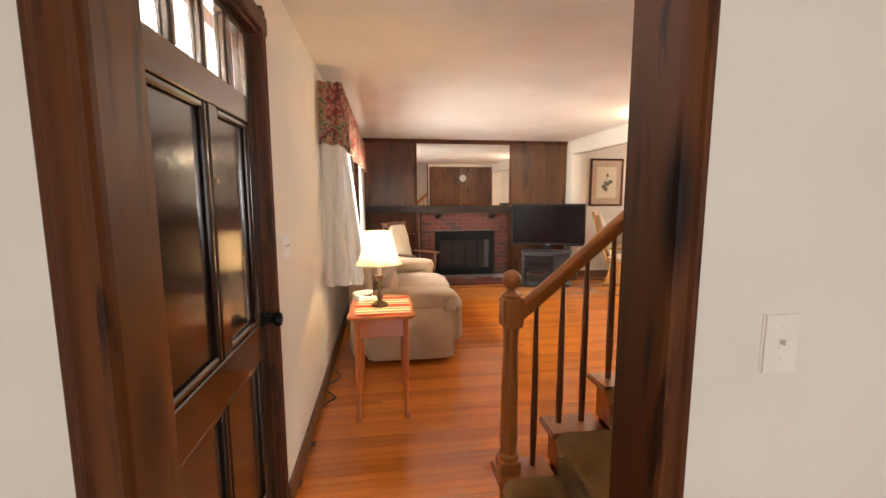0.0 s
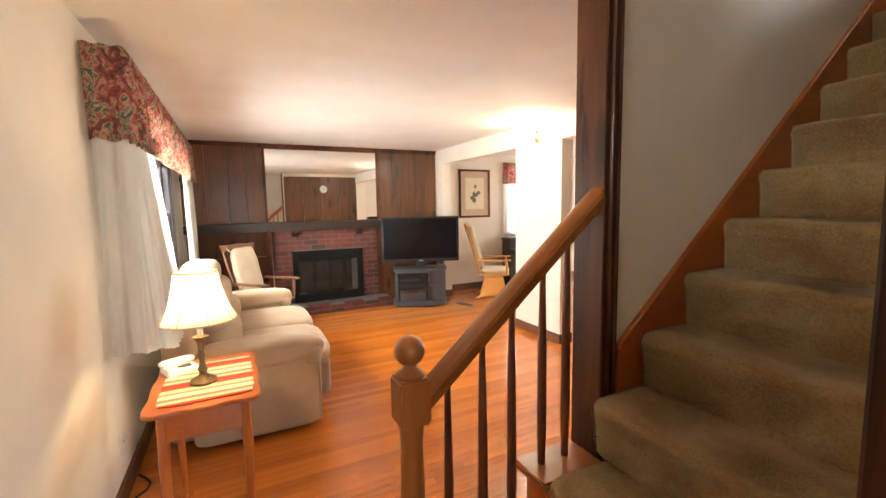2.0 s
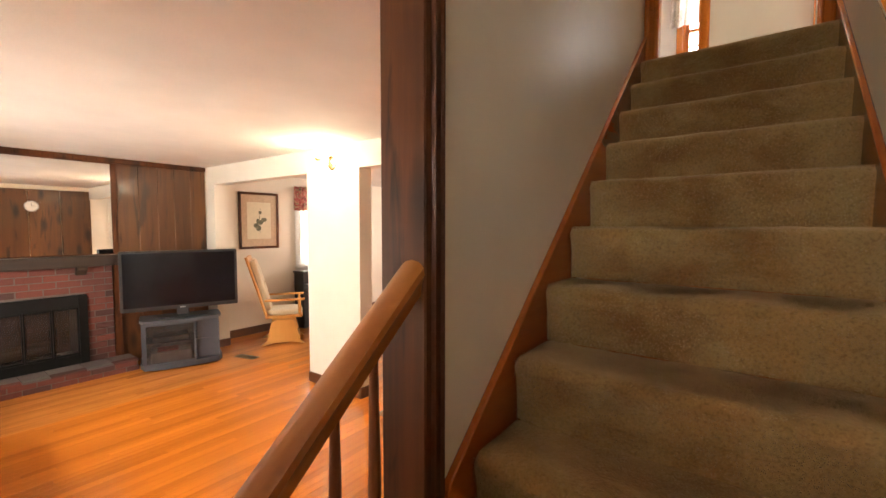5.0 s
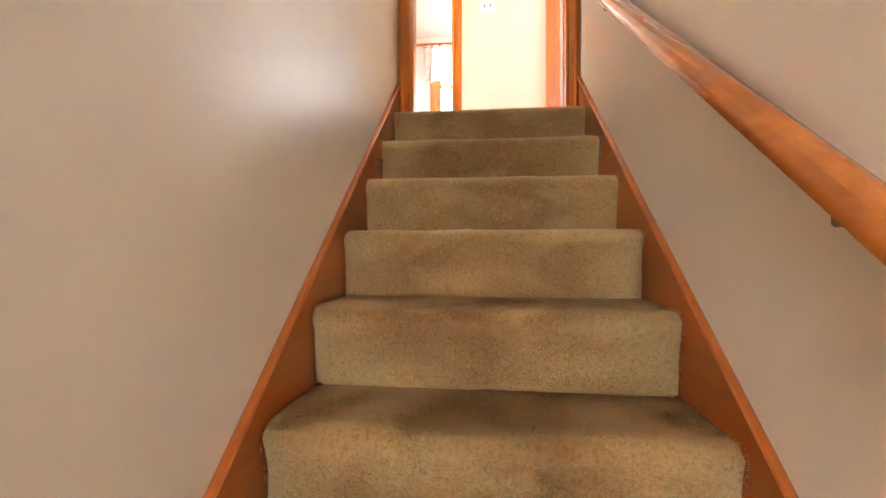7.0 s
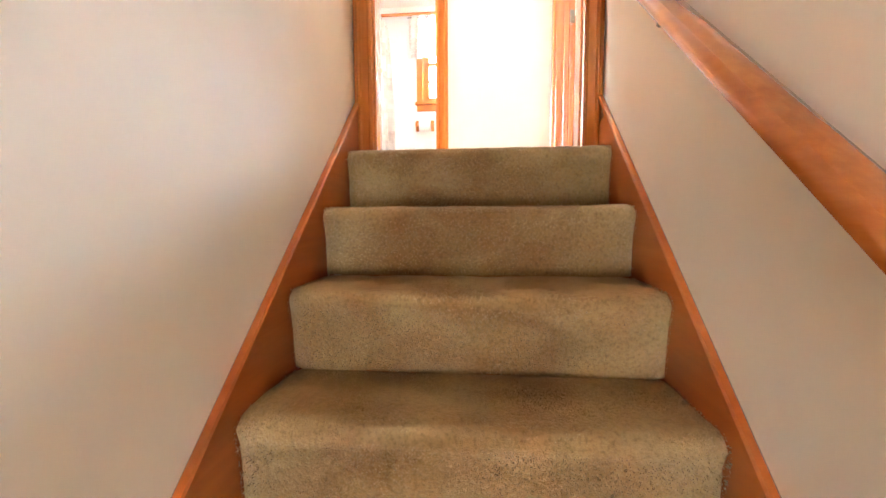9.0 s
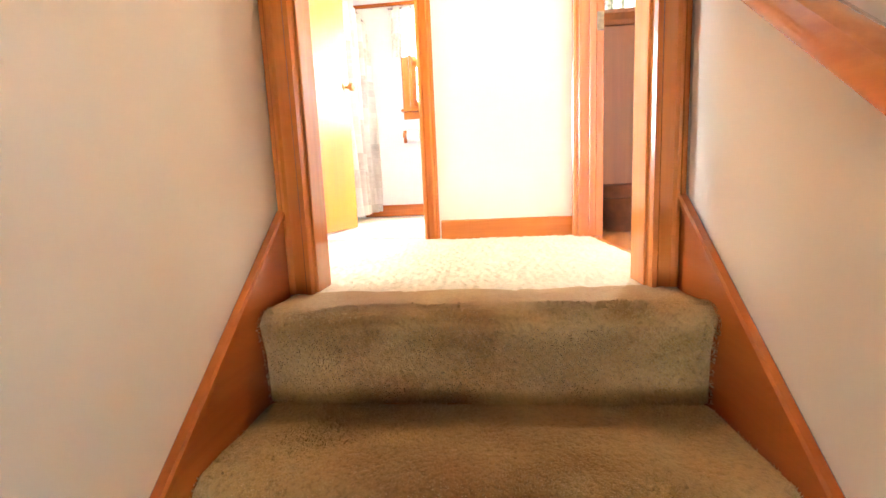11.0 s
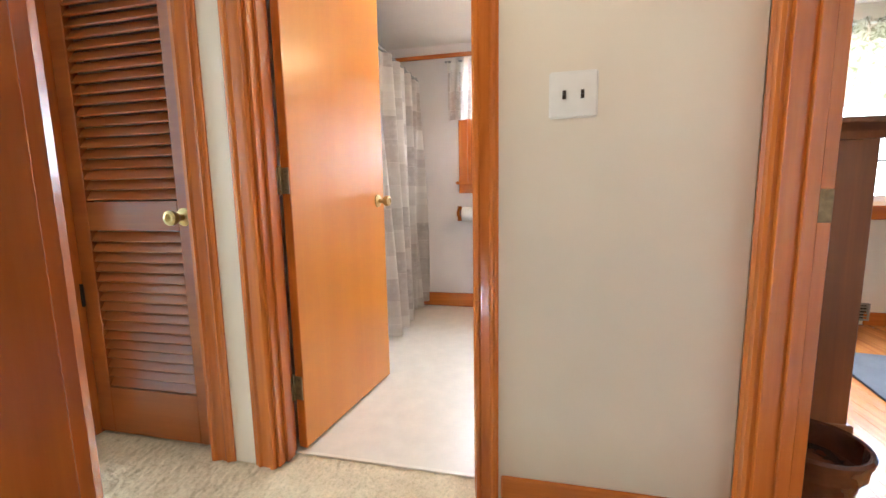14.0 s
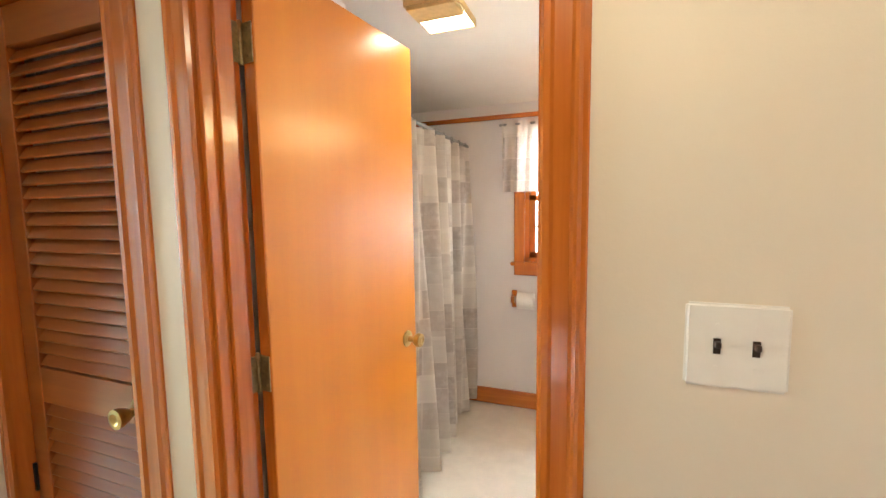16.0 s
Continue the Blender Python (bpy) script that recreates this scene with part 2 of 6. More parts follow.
BRIGHT = glow("lit_diffuser", (1.0, 0.88, 0.70), 40.0)
BULB = glow("lit_bulb", (1.0, 0.84, 0.6), 60.0)
GLOBE = glow("lit_globe", (1.0, 0.72, 0.40), 36.0)
DOME = glow("lit_glass_dome", (1.0, 0.80, 0.54), 26.0)
DIFFUSER = sheer("white_glass_diffuser", (0.9, 0.86, 0.76), 0.7)
POT = plain("dark_brown_glaze", (0.085, 0.028, 0.014), 0.22, 0.0, 12.0, 0.4)
PAPER = plain("cream_print_paper", (0.70, 0.62, 0.46), 0.8, 0.0, 15.0, 0.05)
MATBOARD = plain("tan_mat_board", (0.55, 0.40, 0.27), 0.8)
INK = plain("grey_green_ink", (0.16, 0.15, 0.10), 0.9, 0.0, 30.0, 0.4)
RED = plain("red_plastic", (0.35, 0.03, 0.03), 0.4)
SILVER = plain("silver_plastic", (0.42, 0.42, 0.44), 0.35)

k = Nodes("fireplace_brick")
rnd = k.n("ShaderNodeObjectInfo").outputs["Random"]
k.set(Base_Color=k.mix(k.noise((1, 1, 1), 28, 4), k.ramp(rnd, [(0.0, (0.05, 0.024, 0.02)), (0.3, (0.17, 0.035, 0.02)), (0.7, (0.25, 0.05, 0.025)), (1.0, (0.10, 0.03, 0.022))]), (0.06, 0.028, 0.025)), Roughness=0.85)
k.bump(k.noise((1, 1, 1), 60, 4), 0.5, 0.006)
BRICK = k.m
k = Nodes("hearth_slate")
rnd = k.n("ShaderNodeObjectInfo").outputs["Random"]
k.set(Base_Color=k.mix(k.noise((1, 1, 1), 9, 4), k.ramp(rnd, [(0.0, (0.10, 0.11, 0.10)), (0.5, (0.16, 0.13, 0.12)), (1.0, (0.13, 0.09, 0.085))]), (0.07, 0.07, 0.07)), Roughness=0.5)
k.bump(k.noise((1, 1, 1), 25, 4), 0.4, 0.006)
SLATE = k.m


def floral(name, stops, scale, mixed=0.35, thin=0.2):
    k = Nodes(name)
    v = k.n("ShaderNodeTexVoronoi", Vector=k.n("ShaderNodeMapping", Vector=k.co, Scale=(scale, scale, scale * 0.7)).outputs[0], Scale=1.0)
    a = k.noise((1, 1, 1), scale * 1.4, 4, 0.7, 0.8)
    col = k.mix(mixed, k.ramp(a, stops, True), v.outputs["Color"], "MULTIPLY")
    tr = k.n("ShaderNodeBsdfTranslucent", Color=col)
    mixer = k.t.nodes.new("ShaderNodeMixShader")
    mixer.inputs[0].default_value = thin
    k.set(Base_Color=col, Roughness=0.95)
    k.t.links.new(k.b.outputs[0], mixer.inputs[1])
    k.t.links.new(tr.outputs[0], mixer.inputs[2])
    k.t.links.new(mixer.outputs[0], k.t.nodes["Material Output"].inputs[0])
    return k.m


FLORAL = floral("maroon_floral_cloth", [(0.0, (0.10, 0.11, 0.075)), (0.36, (0.30, 0.11, 0.10)), (0.43, (0.55, 0.17, 0.15)), (0.49, (0.66, 0.46, 0.33)), (0.55, (0.17, 0.19, 0.12)), (0.61, (0.64, 0.52, 0.38)), (0.70, (0.40, 0.12, 0.11))], 9.0, 0.10)
TOILE = floral("olive_leaf_cloth", [(0.0, (0.30, 0.28, 0.20)), (0.42, (0.55, 0.52, 0.42)), (0.5, (0.70, 0.67, 0.58)), (0.60, (0.36, 0.34, 0.26))], 11.0, 0.12, 0.012)
k = Nodes("grey_patchwork_cloth")
turned = k.n("ShaderNodeMapping", Vector=k.co, Rotation=(radians(90), 0, 0)).outputs[0]
br = k.n("ShaderNodeTexBrick", Vector=turned, Scale=5.2, Color1=(0.95, 0.90, 0.83, 1), Color2=(0.42, 0.34, 0.30, 1), Mortar=(0.86, 0.78, 0.73, 1), Mortar_Size=0.02, Mortar_Smooth=1.0, Brick_Width=0.8, Row_Height=0.75)
b2 = k.n("ShaderNodeTexBrick", Vector=turned, Scale=9.7, Color1=(0.95, 0.90, 0.84, 1), Color2=(0.72, 0.66, 0.62, 1), Mortar=(0.8, 0.76, 0.72, 1), Mortar_Size=0.015, Mortar_Smooth=1.0, Brick_Width=1.1, Row_Height=0.5)
col = k.mix(0.4, br.outputs[0], b2.outputs[0])
col = k.mix(k.ramp(k.noise((1, 1, 1), 24, 4), [(0.45, (0, 0, 0)), (0.75, (0.6, 0.6, 0.6))]), col, (0.86, 0.82, 0.77))
tr = k.n("ShaderNodeBsdfTranslucent", Color=col)
mixer = k.t.nodes.new("ShaderNodeMixShader")
mixer.inputs[0].default_value = 0.2
k.set(Base_Color=col, Roughness=0.45)
k.t.links.new(k.b.outputs[0], mixer.inputs[1])
k.t.links.new(tr.outputs[0], mixer.inputs[2])
k.t.links.new(mixer.outputs[0], k.t.nodes["Material Output"].inputs[0])
PATCH = k.m
k = Nodes("striped_mat_cloth")
sep = k.n("ShaderNodeSeparateXYZ", Vector=k.co)
fac = k.n("ShaderNodeMath", **{})
fac.operation = "FRACT"
mul = k.t.nodes.new("ShaderNodeMath")
mul.operation = "MULTIPLY_ADD"
mul.inputs[1].default_value, mul.inputs[2].default_value = 4.6, 0.25
k.t.links.new(sep.outputs[1], mul.inputs[0])
k.t.links.new(mul.outputs[0], fac.inputs[0])
k.set(Base_Color=k.ramp(fac.outputs[0], [(0.0, (0.52, 0.05, 0.03)), (0.2, (0.62, 0.50, 0.28)), (0.32, (0.25, 0.20, 0.12)), (0.45, (0.70, 0.62, 0.45)), (0.62, (0.35, 0.24, 0.12)), (0.72, (0.66, 0.55, 0.34)), (0.88, (0.52, 0.08, 0.04))], True), Roughness=0.95)
k.bump(k.noise((1, 1, 1), 250, 2), 0.5, 0.003)
STRIPES = k.m
k = Nodes("mirror_glass")
k.set(Base_Color=(0.86, 0.87, 0.86), Metallic=1.0, Roughness=0.015)
MIRROR = k.m
k = Nodes("smoky_glass")
k.set(Base_Color=(0.42, 0.40, 0.40), Roughness=0.03, Transmission_Weight=0.95, IOR=1.25)
SMOKE = k.m
k = Nodes("window_glass")
k.set(Base_Color=(1.0, 1.0, 1.0), Roughness=0.0, Transmission_Weight=1.0, IOR=1.05)
GLASS = k.m


# ---------------------------------------------------------------- mesh helpers
def obj(name, bm, material, smooth=False):
    me = bpy.data.meshes.new(name)
    bm.to_mesh(me)
    bm.free()
    me.materials.append(material)
    if smooth:
        for p in me.polygons:
            p.use_smooth = True
        me.set_sharp_from_angle(angle=radians(smooth if smooth is not True else 45))
    return new(name, me)


def part(name, bm, material, parent, label="", smooth=False):
    ob = obj(name, bm, material, smooth)
    ob.parent = parent
    return tagged(ob, label)


def thing(name, label, category, group="", at=(0, 0, 0)):
    ob = new(name)
    ob.empty_display_size = 0.1
    ob.location = at
    return tagged(ob, label, category, group)


def setting(name, bm, material, label="", smooth=False):
    return tagged(obj(name, bm, material, smooth), label, name.split("_")[0], "", "structure")


def block(*sizes, bev=0.0, seg=1, m=None):
    """Boxes (x0, x1, y0, y1, z0, z1) in one mesh, with bevelled edges."""
    bm = bmesh.new()
    for x0, x1, y0, y1, z0, z1 in sizes:
        made = bmesh.ops.create_cube(bm, size=1)["verts"]
        for v in made:
            v.co = Vector(((x0 + x1) / 2 + v.co.x * (x1 - x0), (y0 + y1) / 2 + v.co.y * (y1 - y0), (z0 + z1) / 2 + v.co.z * (z1 - z0)))
    if bev:
        bmesh.ops.bevel(bm, geom=bm.edges[:], offset=bev, segments=seg, affect="EDGES", clamp_overlap=True)
    if m is not None:
        bmesh.ops.transform(bm, matrix=m, verts=bm.verts[:])
    return bm


def holed(axis, t0, t1, a0, a1, z0, z1, holes):
    """A wall whose thickness t0..t1 lies along axis, with openings (a0, a1, z0, z1) cut through it."""
    cuts = sorted({a0, a1, *[h[0] for h in holes], *[h[1] for h in holes]})
    out = []
    for p, q in zip(cuts, cuts[1:]):
        mid = (p + q) / 2
        spans, low = [], z0
        for h in sorted((h for h in holes if h[0] < mid < h[1]), key=lambda h: h[2]):
            if h[2] > low:
                spans.append((low, h[2]))
            low = h[3]
        if low < z1:
            spans.append((low, z1))
        for s, e in spans:
            out.append((t0, t1, p, q, s, e) if axis == "x" else (p, q, t0, t1, s, e))
    return block(*out)


def lathe(profile, x=0, y=0, z=0, seg=24, m=None):
    bm = bmesh.new()
    rings = []
    for r, h in profile:
        rings.append([bm.verts.new((x + r * math.cos(2 * math.pi * i / seg), y + r * math.sin(2 * math.pi * i / seg), z + h)) for i in range(seg)])
    for a, b in zip(rings, rings[1:]):
        for i in range(seg):
            bm.faces.new((a[i], a[(i + 1) % seg], b[(i + 1) % seg], b[i]))
    bm.faces.new(rings[0][::-1])
    bm.faces.new(rings[-1])
    if m is not None:
        bmesh.ops.transform(bm, matrix=m, verts=bm.verts[:])
    return bm


def prism(outline, axis, lo, hi, bev=0.0):
    """A flat outline pushed along an axis: outline (x, z) for y, (y, z) for x, (x, y) for z."""
    bm = bmesh.new()
    place = {"y": lambda p, t: (p[0], t, p[1]), "x": lambda p, t: (t, p[0], p[1]), "z": lambda p, t: (p[0], p[1], t)}[axis]
    a = [bm.verts.new(place(p, lo)) for p in outline]
    b = [bm.verts.new(place(p, hi)) for p in outline]
    n = len(outline)
    for i in range(n):
        bm.faces.new((a[i], a[(i + 1) % n], b[(i + 1) % n], b[i]))
    bm.faces.new(a[::-1])
    bm.faces.new(b)
    bmesh.ops.recalc_face_normals(bm, faces=bm.faces[:])
    if bev:
        bmesh.ops.bevel(bm, geom=bm.edges[:], offset=bev, segments=1, affect="EDGES", clamp_overlap=True)
    return bm


def tube(points, r, seg=8):
    """A round bar along points, r one radius or one for each point."""
    bm = bmesh.new()
    pts = [Vector(p) for p in points]
    rs = r if isinstance(r, (list, tuple)) else [r] * len(pts)
    rings = []
    for i, p in enumerate(pts):
        d = (pts[min(i + 1, len(pts) - 1)] - pts[max(i - 1, 0)]).normalized()
        u = d.orthogonal().normalized() if abs(d.z) > 0.9 else d.cross(Vector((0, 0, 1))).normalized()
        w = d.cross(u)
        rings.append([bm.verts.new(p + rs[i] * (u * math.cos(2 * math.pi * j / seg) + w * math.sin(2 * math.pi * j / seg))) for j in range(seg)])
    for a, b in zip(rings, rings[1:]):
        for j in range(seg):
            bm.faces.new((a[j], a[(j + 1) % seg], b[(j + 1) % seg], b[j]))
    bm.faces.new(rings[0][::-1])
    bm.faces.new(rings[-1])
    bmesh.ops.recalc_face_normals(bm, faces=bm.faces[:])
    return bm


def pillow(c, s, e=4.0, cuts=9, wrinkle=0.0, m=None, freq=5.0):
    """A soft box: centre, full sizes, squareness."""
    bm = bmesh.new()
    bmesh.ops.create_cube(bm, size=2)
    bmesh.ops.subdivide_edges(bm, edges=bm.edges[:], cuts=cuts, use_grid_fill=True)
    for v in bm.verts:
        p = v.co
        r = (abs(p.x) ** e + abs(p.y) ** e + abs(p.z) ** e) ** (1 / e)
        q = p / r
        w = 1 + wrinkle * noise.noise(Vector((q.x * s[0], q.y * s[1], q.z * s[2])) * freq + Vector(c) * 7)
        v.co = Vector((c[0] + q.x * s[0] / 2 * w, c[1] + q.y * s[1] / 2 * w, c[2] + q.z * s[2] / 2 * w))
    if m is not None:
        bmesh.ops.transform(bm, matrix=m, verts=bm.verts[:])
    return bm


def drape(top, bottom, z0, z1, folds, amp, rows=14, cols=90, thick=0.003, ragged=0.0):
    """Hanging cloth between two plan lines: top and bottom lists of (x, y), with folds."""
    def along(line, u):
        ls = [(Vector(b) - Vector(a)).length for a, b in zip(line, line[1:])]
        d = u * sum(ls)
        for (a, b), n in zip(zip(line, line[1:]), ls):
            if d <= n or (a, b) == (line[-2], line[-1]):
                dirn = (Vector(b) - Vector(a)).normalized()
                return Vector(a) + dirn * d, Vector((-dirn.y, dirn.x))
            d -= n
    bm = bmesh.new()
    grid = []
    for j in range(rows + 1):
        w = j / rows
        row = []
        for i in range(cols + 1):
            u = i / cols
            a, na = along(top, u)
            b, nb = along(bottom, u)
            p, n = a.lerp(b, w), na.lerp(nb, w)
            k = amp * (0.55 + 0.6 * w) * (math.sin(u * folds * 2 * math.pi + 1.5 * math.sin(u * 9 + w)) + 0.4 * math.sin(u * folds * 4.3 * math.pi + 2 * w))
            zz = z1 + (z0 - z1) * w + (ragged * math.sin(u * folds * 2 * math.pi) if j in (0, rows) else 0)
            row.append(bm.verts.new((p.x + n.x * k, p.y + n.y * k, zz)))
        grid.append(row)
    for r0, r1 in zip(grid, grid[1:]):
        for i in range(cols):
            bm.faces.new((r0[i], r0[i + 1], r1[i + 1], r1[i]))
    bmesh.ops.solidify(bm, geom=bm.faces[:], thickness=thick)
    return bm


def merge(*bms):
    out = bmesh.new()
    for b in bms:
        me = bpy.data.meshes.new("tmp")
        b.to_mesh(me)
        b.free()
        out.from_mesh(me)
        bpy.data.meshes.remove(me)
    return out


def casing(name, parent, axis, face, out, lo, hi, z0, z1, material):
    """A moulded upright board on a wall: lo..hi along the wall, standing out from the plane face."""
    w = hi - lo
    ridge = [(0, 0.6), (0.06, 1), (0.2, 1), (0.27, 0.62), (0.62, 0.5), (0.7, 0.8), (0.78, 0.8), (0.86, 0.45), (0.96, 0.4), (1, 0.3)]
    pts = [(face, lo)] + [(face + out * d, lo + w * u) for u, d in ridge] + [(face, hi)]
    outline = [(f, a) for f, a in pts] if axis == "x" else [(a, f) for f, a in pts]
    return part(name, prism(outline, "z", z0, z1), material, parent)


# ---------------------------------------------------------------- plan
XF = 0.10                       # front wall, inner face
YS0, YS1 = 1.25, 1.38           # wall on the near side of the stairs
YN0, YN1 = 2.308, 2.42          # wall on the living room side of the stairs
YB = 7.55                       # fireplace wall
XP0, XP1 = 3.69, 3.84           # partition with the header
H1 = 2.36
H2 = 2.60                       # upper floor
H3 = 4.70                       # upper ceiling
XT0, XT1 = 4.045, 4.12          # wall at the head of the stairs
XL = 5.12                       # landing, far wall
RISE, RUN, NOSE = 0.20, 0.2342, 1.05


def nose(k):
    return NOSE + RUN * (k - 1)


# ---------------------------------------------------------------- structure, lower floor
setting("ground", block((-60, 60, -60, 60, -0.5, -0.3)), plain("lawn", (0.10, 0.13, 0.05), 0.95), "lawn outside the house")
sub = setting("floor_lower", block((-2.0, 9.2, -2.2, 7.9, -0.2, -0.006)), OAK_JOINT, "varnished strip oak floor")
setting("wall_front", holed("x", XF - 0.15, XF, YS1, 7.8, 0, H1, [(1.47, 2.37, 0, 2.06), (4.30, 6.50, 0.88, 1.98)]), WALL, "cream painted front wall")
setting("wall_study", holed("y", YS0, YS1, -1.9, 4.03, 0, H1, [(0.16, 1.062, 0, 2.06)]), WALL, "cream painted wall beside the stairs")
setting("wall_study_back", holed("y", -2.3, -2.15, -1.9, 4.0, 0, H1, [(0.3, 2.3, 0.85, 2.1)]), WALL)
setting("wall_study_west", block((-0.20, -0.06, -2.15, YS0, 0, H1)), WALL)
setting("wall_study_east", block((4.0, 4.1, -2.3, YS0, 0, H1)), WALL)
setting("wall_stair_south", block((1.115, XT0, YS0 + 0.005, YS1, H1, H3), (1.115, 4.03, YS1, YS1 + 0.012, 0, H3)), WALL_STAIR, "smooth beige stair wall")
setting("wall_stair_north", block((1.83, XT0, YN0, YN1, 0, H3)), WALL_STAIR, "smooth beige stair wall")
setting("wall_stair_head", block((1.1, 1.84, YN0, YN1, H1, H3), (1.0, 1.1, YS0, YN1, H1, H3)), WALL_STAIR)
setting("wall_under_landing", block((4.0, 4.1, YN1, YN1 + 0.02, 0, H1), (4.1, 9.2, YN0, YN1, 0, H1)), WALL)
setting("wall_fireplace", holed("y", YB, YB + 0.5, -0.05, XP1, 0, H1, [(1.44, 2.35, 0.16, 0.83)]), WALL)
setting("wall_nook", holed("y", 7.62, 7.77, XP1, 9.2, 0, H1, [(5.15, 5.95, 0.95, 2.05)]), WALL, "cream painted wall of the nook")
# opening added out of view, only to let the fill light in
setting("wall_east", holed("x", 9.0, 9.15, YN1, 7.62, 0, H1, [(4.0, 6.0, 0.9, 2.05)]), WALL)
setting("wall_partition", holed("x", XP0, XP1, YN1, YB, 0, H1, [(5.35, 7.30, 0, 2.13), (YN1, 4.58, 0, 2.13)]), WALL, "white partition wall with a wide opening and header")
setting("ceiling_lower", block((-2.0, 1.05, -2.3, 7.9, H1, H1 + 0.15), (1.05, 9.2, YN1, 7.9, H1, H1 + 0.15), (1.05, 4.1, -2.3, YS0, H1, H1 + 0.15), (1.05, 1.84, YN0, YN1, H1, H1 + 0.005)), CEIL, "cream stippled ceiling")

for nm, sizes in (("baseboard_front", [(XF, XF + 0.018, 2.45, 7.4, 0, 0.11)]), ("baseboard_nook", [(XP1, 9.0, 7.602, 7.62, 0, 0.11)]),
                  ("baseboard_partition", [(XP0 - 0.016, XP0, 4.58, 5.35, 0, 0.10), (XP0 - 0.016, XP1 + 0.016, 4.564, 4.58, 0, 0.10), (XP0 - 0.016, XP1, 7.284, 7.30, 0, 0.10), (XP0 - 0.016, XP0, 7.30, YB, 0, 0.10)])):
    setting(nm, block(*sizes, bev=0.003), BASE, "dark brown wooden baseboard")

# opening between the study and the hall
frame_a = tagged(new("doorway_hall"), "dark stained pine frame of an open doorway", "doorway", "", "structure")
# jambs of one wood: right one coloured as shaded, left one as lit
part("jamb", block((1.034, 1.062, YS0 - 0.004, YS1 + 0.003, 0, 2.04), bev=0.003), DARK, frame_a)
part("jamb", block((0.16, 0.182, YS0 - 0.004, YS1 + 0.004, 0, 2.04), bev=0.003), LIT_JAMB, frame_a)
part("head", block((0.182, 1.034, YS0 - 0.003, YS1 + 0.003, 2.04, 2.06), bev=0.002), DARK, frame_a)
casing("casing", frame_a, "y", YS0, -0.022, 1.031, 1.098, 0, 2.13, DARK)
casing("casing", frame_a, "y", YS0, -0.022, 0.185, 0.106, 0, 2.13, DARK)

# end of the stair wall, cased in dark boards
post = tagged(new("post_stair_wall"), "dark stained knotty pine post at the foot of the stair wall", "post", "", "structure")
part("board", block((1.805, 1.83, YN0 - 0.012, YN1 + 0.015, 0, H1), bev=0.004), DARK, post)
casing("casing", post, "y", YN0, -0.02, 1.83, 1.887, 0, H1, DARK)
part("panel_board", block((1.86, 2.32, YN1, YN1 + 0.018, 0, 2.28), bev=0.003), PANELWOOD, post)
for i in range(3):
    part("panel_board", block((2.325 + 0.462 * i, 2.782 + 0.462 * i, YN1, YN1 + 0.018, 0, 2.28), bev=0.003), PANELWOOD, post)

# ---------------------------------------------------------------- stairs
stairs = tagged(new("staircase"), "straight enclosed stairs covered in worn beige carpet", "stairs", "", "structure")


def carpet_step(k):
    """One carpeted step: tread with a rolled nose, and the riser below it."""
    x, z = nose(k), RISE * k
    y0, y1 = YS1 + 0.021, (2.288 if k > 3 else 2.25)
    prof = [(x + 0.020, z - RISE + 0.003), (x + 0.014, z - 0.10), (x + 0.008, z - 0.060), (x + 0.001, z - 0.040), (x - 0.002, z - 0.026), (x + 0.004, z - 0.011), (x + 0.016, z - 0.002), (x + 0.04, z + 0.002)]
    end = nose(k + 1) + 0.03 if k < 13 else XT0 - 0.006
    n = 4 if k < 13 else 3
    prof += [(x + 0.04 + (end - x - 0.04) * i / n, z + 0.002 * (1 if i % 2 else 0.4)) for i in range(1, n + 1)]
    bm = bmesh.new()
    cols = 42
    rows = []
    for j in range(cols + 1):
        u = j / cols
        y = y0 + (y1 - y0) * u
        edge = min(u, 1 - u) * (y1 - y0)
        pull = 0.016 * max(0, 1 - edge / 0.04) ** 2
        row = []
        for i, (px, pz) in enumerate(prof):
            wob = 0.006 * noise.noise(Vector((px * 9, y * 7, pz * 9))) + 0.003 * noise.noise(Vector((px * 40, y * 40, pz * 40)))
            nx = -1 if i < 6 else 0
            row.append(bm.verts.new((px + nx * wob + (pull if i < 7 else 0), y, pz + (wob if i > 4 else 0) - (pull * 0.4 if i > 4 else 0))))
        rows.append(row)
    for a, b in zip(rows, rows[1:]):
        for i in range(len(prof) - 1):
            bm.faces.new((a[i], a[i + 1], b[i + 1], b[i]))
    for row, yy in ((rows[0], None), (rows[-1], None)):
        low = [bm.verts.new((v.co.x + 0.02 if i < 7 else v.co.x, v.co.y, z - RISE - 0.01 if i == 0 else v.co.z - 0.02)) for i, v in enumerate(row)]
        for i in range(len(prof) - 1):
            bm.faces.new((row[i], row[i + 1], low[i + 1], low[i]))
    bmesh.ops.recalc_face_normals(bm, faces=bm.faces[:])
    return bm



